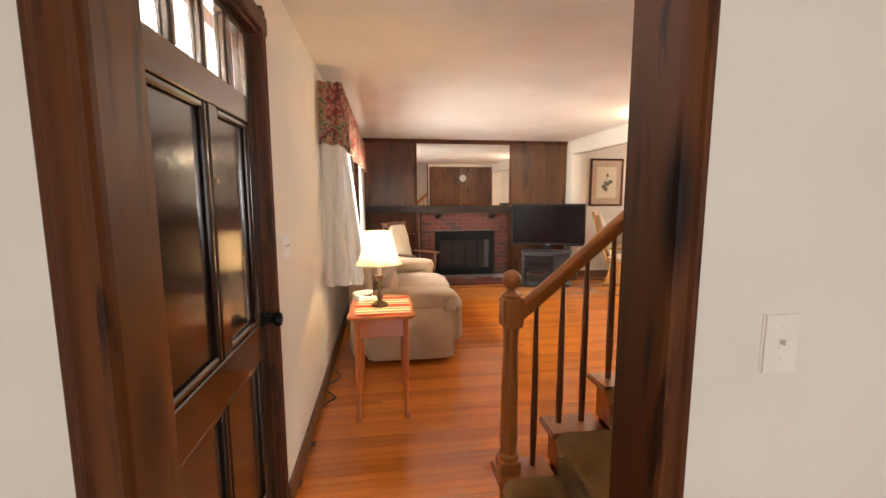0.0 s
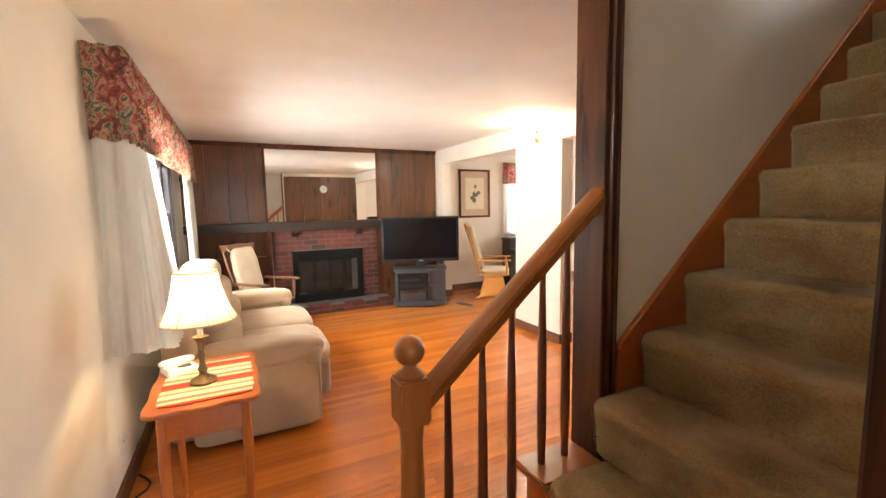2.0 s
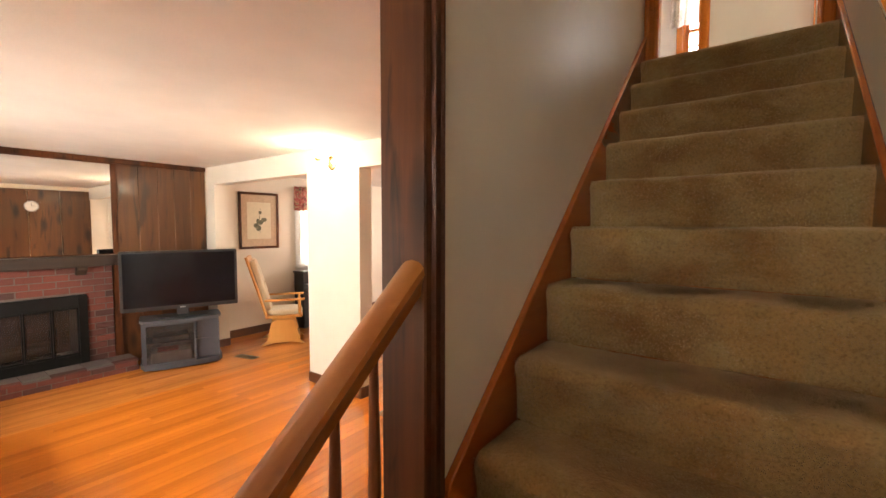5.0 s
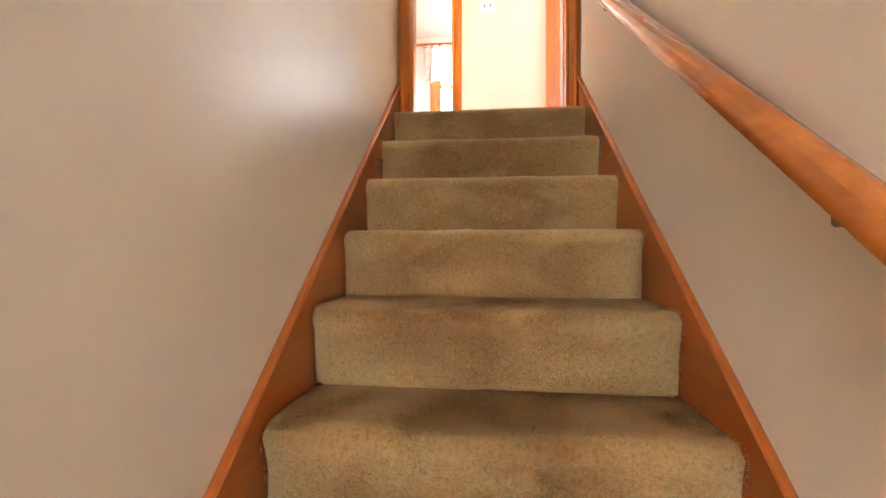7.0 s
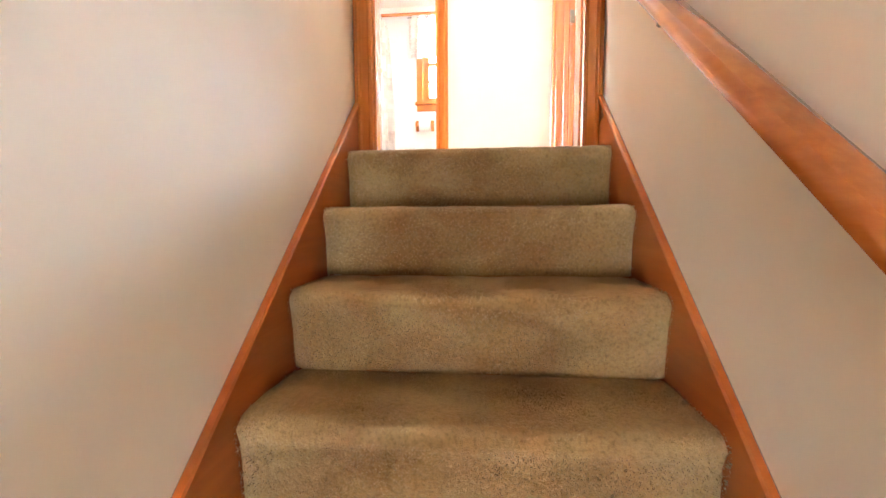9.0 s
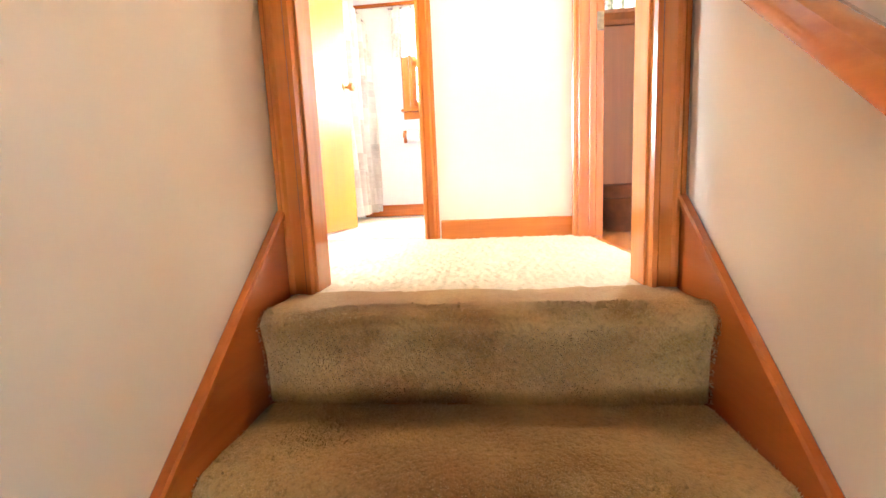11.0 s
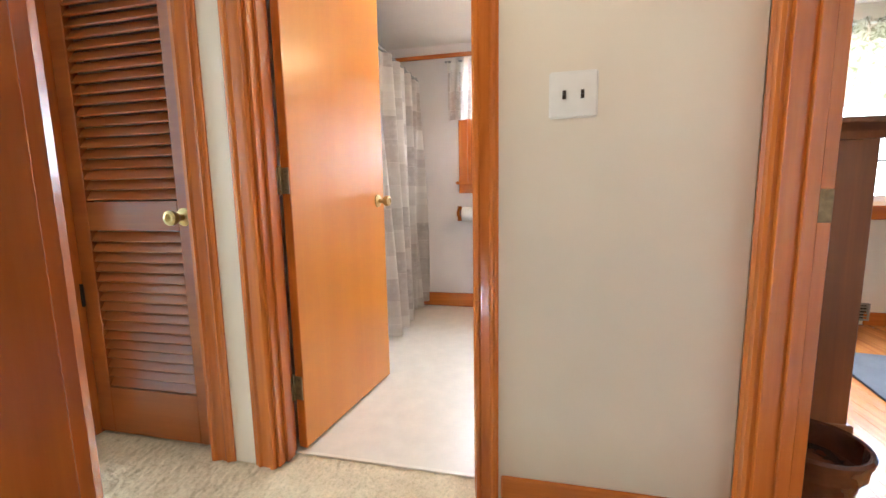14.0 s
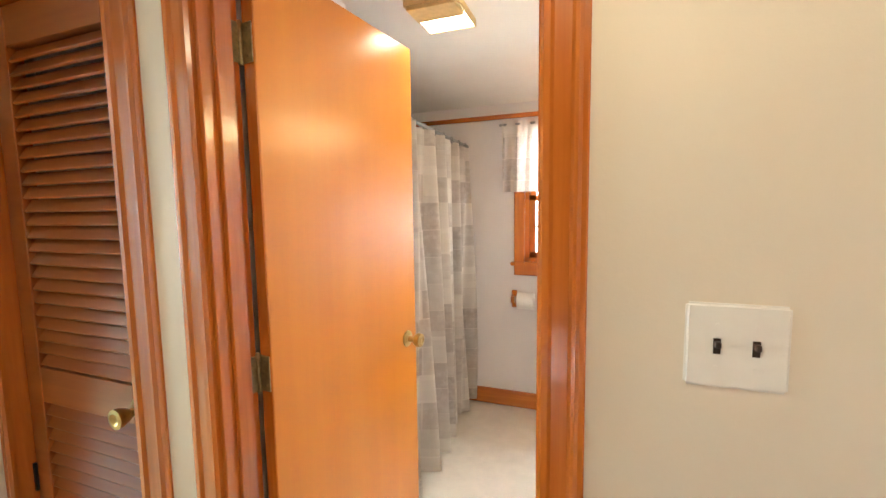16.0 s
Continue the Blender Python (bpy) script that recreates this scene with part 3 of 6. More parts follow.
def pile(line, y0, y1, count, length, width, material, parent, seed):
    """Cut yarn ends standing on a surface: a line (x, z) swept from y0 to y1."""
    r = np.random.default_rng(seed)
    a, b = np.array(line[:-1]), np.array(line[1:])
    size = np.linalg.norm(b - a, axis=1)
    i = r.choice(len(size), count, p=size / size.sum())
    u = r.random((count, 1))
    foot = a[i] * (1 - u) + b[i] * u
    along = (b - a)[i] / size[i][:, None]
    base = np.column_stack([foot[:, 0], y0 + (y1 - y0) * r.random(count), foot[:, 1]])
    out = np.column_stack([-along[:, 1], np.zeros(count), along[:, 0]])
    turn = np.array([[71.0, 23.0, 40.0], [29.0, 83.0, 17.0], [53.0, 37.0, 61.0]])
    clump = np.sin(base @ turn * 1.7 + 2.6 * np.sin(base @ turn.T * 0.9)) * 0.3
    tip = base + length * (out * r.uniform(0.5, 1.0, (count, 1)) + clump + r.normal(0, 0.3, (count, 3)))
    side = r.normal(0, 1, (count, 3))
    side = width / 2 * side / np.linalg.norm(side, axis=1)[:, None]
    co = np.stack([base - side - out * 0.001, base + side - out * 0.001, tip], axis=1).reshape(-1, 3)
    me = bpy.data.meshes.new("pile")
    me.vertices.add(count * 3)
    me.vertices.foreach_set("co", co.ravel().astype(np.float32))
    me.loops.add(count * 3)
    me.loops.foreach_set("vertex_index", np.arange(count * 3, dtype=np.int32))
    me.polygons.add(count)
    me.polygons.foreach_set("loop_start", np.arange(0, count * 3, 3, dtype=np.int32))
    me.polygons.foreach_set("use_smooth", np.ones(count, dtype=bool))
    me.update(calc_edges=True)
    lay = out + 0.5 * clump + r.normal(0, 0.16, (count, 3))
    lay = lay / np.linalg.norm(lay, axis=1)[:, None]
    me.normals_split_custom_set(np.repeat(lay, 3, axis=0).tolist())
    me.materials.append(material)
    ob = new("pile", me)
    ob.parent = parent
    return tagged(ob, "", "", "", "stuff")


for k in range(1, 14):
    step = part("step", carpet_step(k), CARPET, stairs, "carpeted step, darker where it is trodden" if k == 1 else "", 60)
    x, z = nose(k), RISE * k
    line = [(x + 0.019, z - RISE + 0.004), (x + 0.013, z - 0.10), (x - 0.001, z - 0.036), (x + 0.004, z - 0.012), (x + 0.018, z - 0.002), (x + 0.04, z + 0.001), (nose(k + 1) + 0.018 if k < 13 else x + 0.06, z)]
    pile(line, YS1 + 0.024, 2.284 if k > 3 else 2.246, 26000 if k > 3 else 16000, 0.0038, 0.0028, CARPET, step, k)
part("carcass", prism([(NOSE + 0.05, 0)] + [q for k in range(1, 13) for q in ((nose(k) + 0.05, RISE * k - 0.02), (nose(k + 1) + 0.05, RISE * k - 0.02))] + [(nose(13) + 0.05, 2.57), (4.04, 2.57), (4.04, 2.3), (2.2, 0.0)], "y", YS1 + 0.02, YN0 - 0.06), SKIRT, stairs)


def skirt_z(x, up):
    return RISE + (RISE / RUN) * (x - NOSE) + up


for y0, y1, xs in ((YN0 - 0.016, YN0, 1.887), (YS1 + 0.012, YS1 + 0.026, 1.125)):
    part("skirt_board", prism([(xs, max(0.0, skirt_z(xs, -0.30))), (4.03, skirt_z(4.03, -0.30)), (4.03, skirt_z(4.03, 0.035)), (xs, skirt_z(xs, 0.035))], "y", y0, y1), SKIRT, stairs)
    c0, c1 = (y0 - 0.007, y1) if y0 > 2 else (y0, y1 + 0.007)
    part("skirt_cap", prism([(xs, skirt_z(xs, 0.035)), (4.03, skirt_z(4.03, 0.035)), (4.03, skirt_z(4.03, 0.058)), (xs, skirt_z(xs, 0.058))], "y", c0, c1, 0.004), SKIRT, stairs)
for k in (1, 2, 3):
    x0 = nose(k) + 0.01
    part("tread_end", block((x0 - 0.02, nose(k + 1) + 0.02, 2.235, 2.405, RISE * k - 0.034, RISE * k - 0.004), bev=0.008, seg=2), MAPLE_X, stairs)
    part("riser_board", block((x0 + 0.02, x0 + 0.04, 2.24, 2.375, RISE * (k - 1), RISE * k - 0.034)), SKIRT, stairs)
part("side_string", prism([(1.09, 0)] + [q for k in (1, 2, 3) for q in ((nose(k) + 0.04, RISE * k - 0.034), (nose(k + 1) + 0.04 if k < 3 else 1.84, RISE * k - 0.034))] + [(1.84, 0)], "y", 2.355, 2.372), SKIRT, stairs)

# balustrade
bal = thing("stair_balustrade", "honey maple newel and sloping handrail with slim red-brown balusters", "balustrade", "", (1.117, 2.335, 0.2))


def rail_z(x):
    return 0.945 + (RISE / RUN) * (x - 1.17)


inv = Matrix.Translation((-1.117, -2.335, -0.2))


def bpart(name, bm, material, label="", smooth=False):
    bmesh.ops.transform(bm, matrix=inv, verts=bm.verts[:])
    return part(name, bm, material, bal, label, smooth)


bpart("newel_base", block((1.060, 1.156, 2.285, 2.381, 0.196, 0.245), bev=0.006), MAPLE)
bpart("newel_shaft", lathe([(0.045, 0.0), (0.045, 0.02), (0.034, 0.03), (0.040, 0.10), (0.036, 0.35), (0.032, 0.56), (0.036, 0.62), (0.036, 0.63)], 1.108, 2.333, 0.245), MAPLE, "", True)
bpart("newel_block", block((1.063, 1.153, 2.288, 2.378, 0.866, 1.0), bev=0.007, seg=2), MAPLE)
bpart("newel_neck", lathe([(0.040, 0), (0.042, 0.008), (0.030, 0.016), (0.020, 0.026), (0.018, 0.036)], 1.108, 2.333, 1.0), MAPLE, "", True)
bpart("newel_ball", lathe([(0.002, -0.043)] + [(0.043 * math.sin(a * math.pi / 14), -0.043 * math.cos(a * math.pi / 14)) for a in range(1, 14)] + [(0.002, 0.043)], 1.108, 2.333, 1.074), MAPLE, "", True)
ra = [(1.150, rail_z(1.150)), (1.815, rail_z(1.815))]
rail = bmesh.new()
sec = [(-0.026, -0.036), (0.026, -0.036), (0.029, -0.01), (0.036, 0.008), (0.034, 0.026), (0.02, 0.038), (0.0, 0.042), (-0.02, 0.038), (-0.034, 0.026), (-0.036, 0.008), (-0.029, -0.01)]
ends = [[rail.verts.new((x, 2.335 + a, z + b)) for a, b in sec] for x, z in ra]
for i in range(len(sec)):
    rail.faces.new((ends[0][i], ends[0][(i + 1) % len(sec)], ends[1][(i + 1) % len(sec)], ends[1][i]))
rail.faces.new(ends[0]), rail.faces.new(ends[1][::-1])
bmesh.ops.recalc_face_normals(rail, faces=rail.faces[:])
bpart("handrail", rail, MAPLE_X, "", 35)
for x, k in ((1.225, 1), (1.346, 2), (1.456, 2), (1.579, 3), (1.682, 3)):
    top = rail_z(x) - 0.03
    z0 = RISE * k - 0.006
    h = top - z0
    bpart("baluster", lathe([(0.013, 0), (0.013, 0.04), (0.016, h * 0.2), (0.0145, h * 0.6), (0.010, h - 0.05), (0.010, h)], x, 2.335, z0, 12), REDWOOD, "slim tapered red-brown baluster" if k == 1 else "", True)

# wall handrail
hr = thing("wall_handrail", "orange varnished wooden handrail fixed to the stair wall", "handrail", "", (2.0, 1.47, 1.7))


def wall_rail_z(x):
    return 0.8395 * x - 0.045


rb = bmesh.new()
sec = [(-0.022, -0.040), (0.022, -0.040), (0.029, -0.034), (0.032, -0.022), (0.031, -0.006), (0.024, 0.008), (0.010, 0.015), (-0.010, 0.015), (-0.024, 0.008), (-0.031, -0.006), (-0.032, -0.022), (-0.029, -0.034)]
ends = [[rb.verts.new((x - 2.0, a - 0.042, wall_rail_z(x) + b - 1.7)) for a, b in sec] for x in (1.55, 4.018)]
for i in range(len(sec)):
    rb.faces.new((ends[0][i], ends[0][(i + 1) % len(sec)], ends[1][(i + 1) % len(sec)], ends[1][i]))
rb.faces.new(ends[0]), rb.faces.new(ends[1][::-1])
bmesh.ops.recalc_face_normals(rb, faces=rb.faces[:])
part("rail", rb, wood("orange_rail_wood", (0.62, 0.195, 0.028), (0.37, 0.088, 0.010), "x", 0.22, 0.6, 55.0), hr, "", 35)
for x in (1.75, 2.473, 3.45):
    z = wall_rail_z(x) - 0.050 - 1.7
    part("bracket", lathe([(0.004, -0.012), (0.007, -0.008), (0.007, 0.014)], x - 2.0, -0.036, z, 10), ANTIQUE, hr)

# ---------------------------------------------------------------- structure, upper floor
setting("floor_upper", block((4.045, 9.0, YN1, 6.5, 2.46, H2 - 0.012), (4.045, 9.0, -3.0, YN1, 2.46, H2 - 0.012)), OAK_JOINT)
lc = bmesh.new()
bmesh.ops.create_grid(lc, x_segments=180, y_segments=380, size=0.5)
for v in lc.verts:
    v.co = Vector((4.030 + (v.co.x + 0.5) * (XL + 0.085 - 4.030), 1.345 + (v.co.y + 0.5) * (3.72 - 1.345), H2 - 0.002 + 0.005 * noise.noise(Vector((v.co.x * 14, v.co.y * 40, 3.0))) + 0.0055 * noise.noise(Vector((v.co.x * 40 + v.co.y * 25, v.co.y * 170, 0.0))) + 0.003 * noise.noise(Vector((v.co.x * 110, v.co.y * 330, 7.0)))))
setting("floor_landing_carpet", lc, CARPET_LIT, "thick carpet on the landing, its bright light put into the colour", True)
setting("floor_bath", block((XL + 0.085, 7.3, 1.5, 3.75, H2 - 0.02, H2)), VINYL, "pale vinyl bathroom floor")
setting("floor_blue_room", block((3.3, XL, 3.72, 6.2, H2 - 0.02, H2 - 0.002)), CARPET_LIT, "carpet of the blue room, in the lightened landing colour")
setting("wall_stairhead", holed("x", XT0, XT1, YS1, 3.72, H2, H3, [(1.458, 2.242, H2, 4.59)]), WALL_STAIR, "beige wall at the head of the stairs")
setting("wall_landing", holed("x", XL, XL + 0.105, 1.405, 3.72, H2, H3, [(2.098, 2.818, H2, 4.60), (3.075, 3.68, H2, 4.60)]), WALL, "cream painted landing wall")
setting("wall_landing_left", holed("y", 3.72, 3.82, 3.3, 7.3, H2, H3, [(4.25, 4.975, H2, 4.60)]), WALL)
setting("wall_bedroom_door", holed("y", 1.295, 1.395, XT1, 7.3, H2, H3, [(4.18, 5.042, H2, 4.60)]), WALL)
setting("wall_bedroom_back", holed("x", 7.3, 7.42, -3.0, 1.5, H2, H3, [(-0.62, 0.55, 3.42, 4.5)]), WALL, "cream painted bedroom wall")
setting("wall_bedroom_south", block((4.0, 7.42, -3.1, -3.0, H2, H3)), WALL)
setting("wall_bedroom_west", block((4.0, XT1, -3.0, 1.295, H2, H3)), WALL)
setting("wall_bath_back", holed("x", 7.3, 7.42, 1.5, 3.75, H2, H3, [(1.85, 2.50, 3.64, 4.5)]), BATH_WALL, "pale painted bathroom wall")
setting("wall_bath_side", block((XL + 0.12, 7.3, 1.40, 1.55, H2, H3), (XL + 0.12, 7.3, 3.62, 3.719, H2, H3)), BATH_WALL)
setting("wall_closet", block((XL + 0.6, XL + 0.62, 2.87, 3.62, H2, H3), (XL + 0.12, XL + 0.62, 2.85, 2.87, H2, H3)), BATH_WALL)
setting("wall_blue_room", block((3.2, 3.3, 3.72, 6.3, H2, H3), (5.6, 5.7, 3.82, 6.3, H2, H3)), TEAL, "pale blue wall of a room off the landing")
setting("wall_blue_room_back", holed("y", 6.2, 6.3, 3.3, 5.6, H2, H3, [(3.9, 5.3, 3.3, 4.5)]), TEAL)
setting("ceiling_upper", block((0.95, 7.45, -3.1, 6.3, H3, H3 + 0.12)), CEIL, "white stippled ceiling")
setting("trim_bath_ceiling", block((7.28, 7.3, 1.55, 3.62, 4.60, 4.63), bev=0.004), TRIM_Y, "orange wooden ceiling moulding")
setting("baseboard_bath", block((7.285, 7.3, 1.55, 3.62, H2, 2.715), bev=0.004), TRIM_Y, "orange varnished baseboard")
setting("baseboard_landing", block((XL - 0.016, XL, 1.405, 2.03, H2 - 0.005, 2.69), bev=0.005), TRIM_Y, "orange varnished baseboard")
setting("baseboard_bedroom", block((7.285, 7.3, -3.0, -0.25, H2, 2.69), (7.285, 7.3, -0.06, 1.295, H2, 2.69), bev=0.004), TRIM_Y, "orange varnished baseboard")

top_frame = tagged(new("doorway_stairhead"), "orange varnished door frame at the head of the stairs", "doorway", "", "structure")
casing("casing", top_frame, "x", XT0 - 0.004, -0.02, 2.230, 2.306, H2, 4.66, TRIM)
casing("casing", top_frame, "x", XT0 - 0.004, -0.02, 1.470, 1.394, H2, 4.66, TRIM)
casing("casing", top_frame, "x", XT1 + 0.004, 0.02, 2.230, 2.306, H2, 4.66, TRIM)
casing("casing", top_frame, "x", XT1 + 0.004, 0.02, 1.470, 1.420, H2, 4.66, TRIM)
part("jamb", block((XT0 - 0.004, XT1 + 0.004, 2.224, 2.242, H2, 4.59), bev=0.002), TRIM, top_frame)
part("jamb", block((XT0 - 0.004, XT1 + 0.004, 1.458, 1.476, H2, 4.59), bev=0.002), TRIM, top_frame)
part("head", block((XT0 - 0.004, XT1 + 0.004, 1.476, 2.224, 4.57, 4.59)), TRIM_Y, top_frame)

bath_frame = tagged(new("doorway_bath"), "orange varnished bathroom door frame", "doorway", "", "structure")
casing("casing", bath_frame, "x", XL, -0.02, 2.108, 2.038, H2, 4.66, TRIM)
casing("casing", bath_frame, "x", XL, -0.02, 2.818, 2.903, H2, 4.66, TRIM)
part("jamb", block((XL - 0.003, XL + 0.123, 2.098, 2.111, H2, 4.60), (XL + 0.03, XL + 0.075, 2.111, 2.118, H2, 4.58), bev=0.002), TRIM, bath_frame)
part("jamb", block((XL - 0.003, XL + 0.103, 2.806, 2.818, H2, 4.60), (XL + 0.03, XL + 0.075, 2.794, 2.806, H2, 4.58), bev=0.002), TRIM, bath_frame)
part("head", block((XL - 0.003, XL + 0.123, 2.111, 2.806, 4.586, 4.60)), TRIM_Y, bath_frame)
part("threshold", block((XL + 0.083, XL + 0.100, 2.118, 2.794, H2, H2 + 0.005), bev=0.002), IVORY, bath_frame, "pale carpet strip")

closet_frame = tagged(new("doorway_closet"), "orange varnished closet door frame", "doorway", "", "structure")
casing("casing", closet_frame, "x", XL, -0.02, 3.082, 2.990, H2, 4.66, TRIM)
casing("casing", closet_frame, "x", XL, -0.02, 3.672, 3.716, H2, 4.66, TRIM)
part("jamb", block((XL - 0.002, XL + 0.12, 3.075, 3.088, H2, 4.6), (XL - 0.002, XL + 0.12, 3.672, 3.68, H2, 4.6)), TRIM, closet_frame)
part("head", block((XL - 0.002, XL + 0.12, 3.088, 3.672, 4.588, 4.60)), TRIM_Y, closet_frame)

blue_frame = tagged(new("doorway_blue_room"), "orange varnished door frame of the blue room", "doorway", "", "structure")
casing("casing", blue_frame, "y", 3.72, -0.02, 4.98, 5.06, H2, 4.66, TRIM)
part("jamb", block((4.96, 4.975, 3.717, 3.823, H2, 4.60), bev=0.002), TRIM, blue_frame)

bed_frame = tagged(new("doorway_bedroom"), "orange varnished bedroom door frame", "doorway", "", "structure")
casing("casing", bed_frame, "y", 1.395, 0.02, 5.040, 5.118, H2, 4.66, TRIM)
part("jamb", block((5.025, 5.042, 1.292, 1.398, H2, 4.60), (5.013, 5.025, 1.325, 1.355, H2, 4.59), bev=0.002), TRIM, bed_frame)
part("jamb", block((4.18, 4.197, 1.292, 1.398, H2, 4.60), bev=0.002), TRIM, bed_frame)
casing("casing", bed_frame, "y", 1.395, 0.018, 4.176, 4.142, H2, 4.66, TRIM)
part("strike_plate", block((5.0205, 5.0248, 1.295, 1.323, 3.475, 3.55), bev=0.001), ANTIQUE, bed_frame)
part("threshold", block((4.197, 5.025, 1.30, 1.345, H2 - 0.01, H2 + 0.004), bev=0.003), TRIM_Y, bed_frame)

# ---------------------------------------------------------------- doors and windows
def front_door():
    d = tagged(new("door_1"), "closed dark brown panelled front door with four small panes", "door", "", "structure")
    x0, x1 = XF - 0.07, XF - 0.022
    y0, y1, z1 = 1.475, 2.355, 2.045
    ys = [y0, 1.575, 1.905, 1.965, 2.275, y1]
    stiles = [(x0, x1, ys[0], ys[1], 0.01, z1), (x0, x1, ys[4], ys[5], 0.01, z1), (x0, x1, ys[2], ys[3], 0.22, 0.80), (x0, x1, ys[2], ys[3], 0.94, 1.70)]
    rails = [(x0, x1, ys[1], ys[4], 0.01, 0.22), (x0, x1, ys[1], ys[4], 0.80, 0.94), (x0, x1, ys[1], ys[4], 1.70, 1.795), (x0, x1, ys[1], ys[4], 2.01, z1)]
    part("leaf_frame", block(*stiles, *rails, bev=0.004), DOORWOOD, d)
    for a, b in ((ys[1], ys[2]), (ys[3], ys[4])):
        for lo, hi in ((0.22, 0.80), (0.94, 1.70)):
            p = part("panel", block((x0 + 0.012, x1 - 0.022, a, b, lo, hi)), DOORWOOD, d)
            fr = [(x1 - 0.022, x1 - 0.004, a, a + 0.022, lo, hi), (x1 - 0.022, x1 - 0.004, b - 0.022, b, lo, hi), (x1 - 0.022, x1 - 0.006, a + 0.022, b - 0.022, lo, lo + 0.022), (x1 - 0.022, x1 - 0.006, a + 0.022, b - 0.022, hi - 0.022, hi)]
            part("moulding", block(*fr, bev=0.006), DOORWOOD, p)
    w = (ys[4] - ys[1] - 3 * 0.028) / 4
    for i in range(4):
        a = ys[1] + i * (w + 0.028)
        g = part("pane", block((x0 + 0.02, x0 + 0.026, a, a + w, 1.795, 2.01)), GLASS, d)
        g.visible_shadow = False
        if i < 3:
            part("glazing_bar", block((x0 + 0.006, x1 - 0.004, a + w, a + w + 0.028, 1.795, 2.01), bev=0.006), DOORWOOD, d)
    part("knob", lathe([(0.03, 0), (0.03, 0.006), (0.012, 0.012), (0.011, 0.035), (0.026, 0.045), (0.03, 0.058), (0.024, 0.07), (0.004, 0.074)], m=pose(x1, 2.312, 0.945, 0, 90, 0)), BLACK, d, "black round door knob", True)
    part("latch_bolt", block((x1, x1 + 0.02, 2.325, 2.352, 0.92, 0.97), bev=0.003), BLACK, d)
    part("peephole", lathe([(0.008, 0), (0.008, 0.004), (0.002, 0.005)], m=pose(x1, 1.935, 1.48, 0, 90, 0)), ANTIQUE, d, "", True)
    part("jamb", block((XF - 0.15, XF + 0.002, 1.458, 1.475, 0, 2.06), (XF - 0.15, XF + 0.002, 2.355, 2.372, 0, 2.06), (XF - 0.15, XF + 0.002, 1.475, 2.355, 2.045, 2.062)), DARK, d)
    casing("casing", d, "x", XF, 0.02, 2.365, 2.435, 0, 2.15, DARK)
    part("head_casing", block((XF, XF + 0.02, 1.43, 2.435, 2.06, 2.13), bev=0.005), DARK, d)


front_door()
setting("backdrop_porch", block((-1.6, -1.55, 0.5, 3.4, -0.3, 3.0)), glow("bright_porch_sky", (0.93, 0.96, 1.0), 4.0), "pale daylight beyond the front door")
lamp("daylight_porch", "AREA", look((-0.55, 1.92, 1.72), (3.2, 1.88, 2.45)), 62, (0.92, 0.95, 1.0), 1.0, 0.8)


def sash_window(name, label, axis, face, out, a0, a1, z0, z1, units, material, bars=(1, 1), sill=True, trim_mat=None, width=0.07):
    """A double-hung window in an opening: out is +1 where the room lies to the greater side."""
    d = tagged(new(name), label, "window", "", "structure")

    def bx(lo, hi, t0, t1, zz0, zz1):
        t0, t1 = sorted((face + out * t0, face + out * t1))
        return (t0, t1, lo, hi, zz0, zz1) if axis == "x" else (lo, hi, t0, t1, zz0, zz1)

    tm = trim_mat or material
    part("window_frame", block(bx(a0, a0 + 0.03, -0.11, 0.0, z0, z1), bx(a1 - 0.03, a1, -0.11, 0.0, z0, z1), bx(a0, a1, -0.11, 0.0, z1 - 0.03, z1), bx(a0, a1, -0.11, 0.0, z0, z0 + 0.025)), material, d)
    part("window_casing", block(bx(a0 - width, a0, 0, 0.02, z0 - 0.02, z1 + width), bx(a1, a1 + width, 0, 0.02, z0 - 0.02, z1 + width), bx(a0, a1, 0, 0.02, z1, z1 + width), bev=0.004), tm, d)
    if sill:
        part("window_sill", block(bx(a0 - width - 0.02, a1 + width + 0.02, -0.02, 0.055, z0 - 0.025, z0), bev=0.006, seg=2), tm, d)
        part("window_apron", block(bx(a0 - width, a1 + width, 0, 0.016, z0 - 0.095, z0 - 0.025), bev=0.004), tm, d)
    w = (a1 - a0 - 0.06) / units
    for u in range(units):
        lo, hi = a0 + 0.03 + u * w, a0 + 0.03 + (u + 1) * w
        if u:
            part("mullion", block(bx(lo - 0.035, lo + 0.035, -0.11, 0.012, z0, z1), bev=0.003), material, d)
        zm = (z0 + z1) / 2
        for zz0, zz1, t in ((z0 + 0.025, zm + 0.02, -0.05), (zm - 0.02, z1 - 0.03, -0.085)):
            sash = part("sash", block(bx(lo, lo + 0.04, t, t + 0.03, zz0, zz1), bx(hi - 0.04, hi, t, t + 0.03, zz0, zz1), bx(lo, hi, t, t + 0.03, zz0, zz0 + 0.04), bx(lo, hi, t, t + 0.03, zz1 - 0.04, zz1), bev=0.003), material, d)
            nb, nr = bars
            part("glazing_bar", block(*[bx(lo + (hi - lo) * (i + 1) / (nb + 1) - 0.008, lo + (hi - lo) * (i + 1) / (nb + 1) + 0.008, t + 0.006, t + 0.026, zz0, zz1) for i in range(nb)], *[bx(lo, hi, t + 0.006, t + 0.026, zz0 + (zz1 - zz0) * (i + 1) / (nr + 1) - 0.008, zz0 + (zz1 - zz0) * (i + 1) / (nr + 1) + 0.008) for i in range(nr)]), material, sash)
            g = part("pane", block(bx(lo + 0.03, hi - 0.03, t + 0.012, t + 0.016, zz0 + 0.03, zz1 - 0.03)), GLASS, sash)
            g.visible_shadow = False
    return d


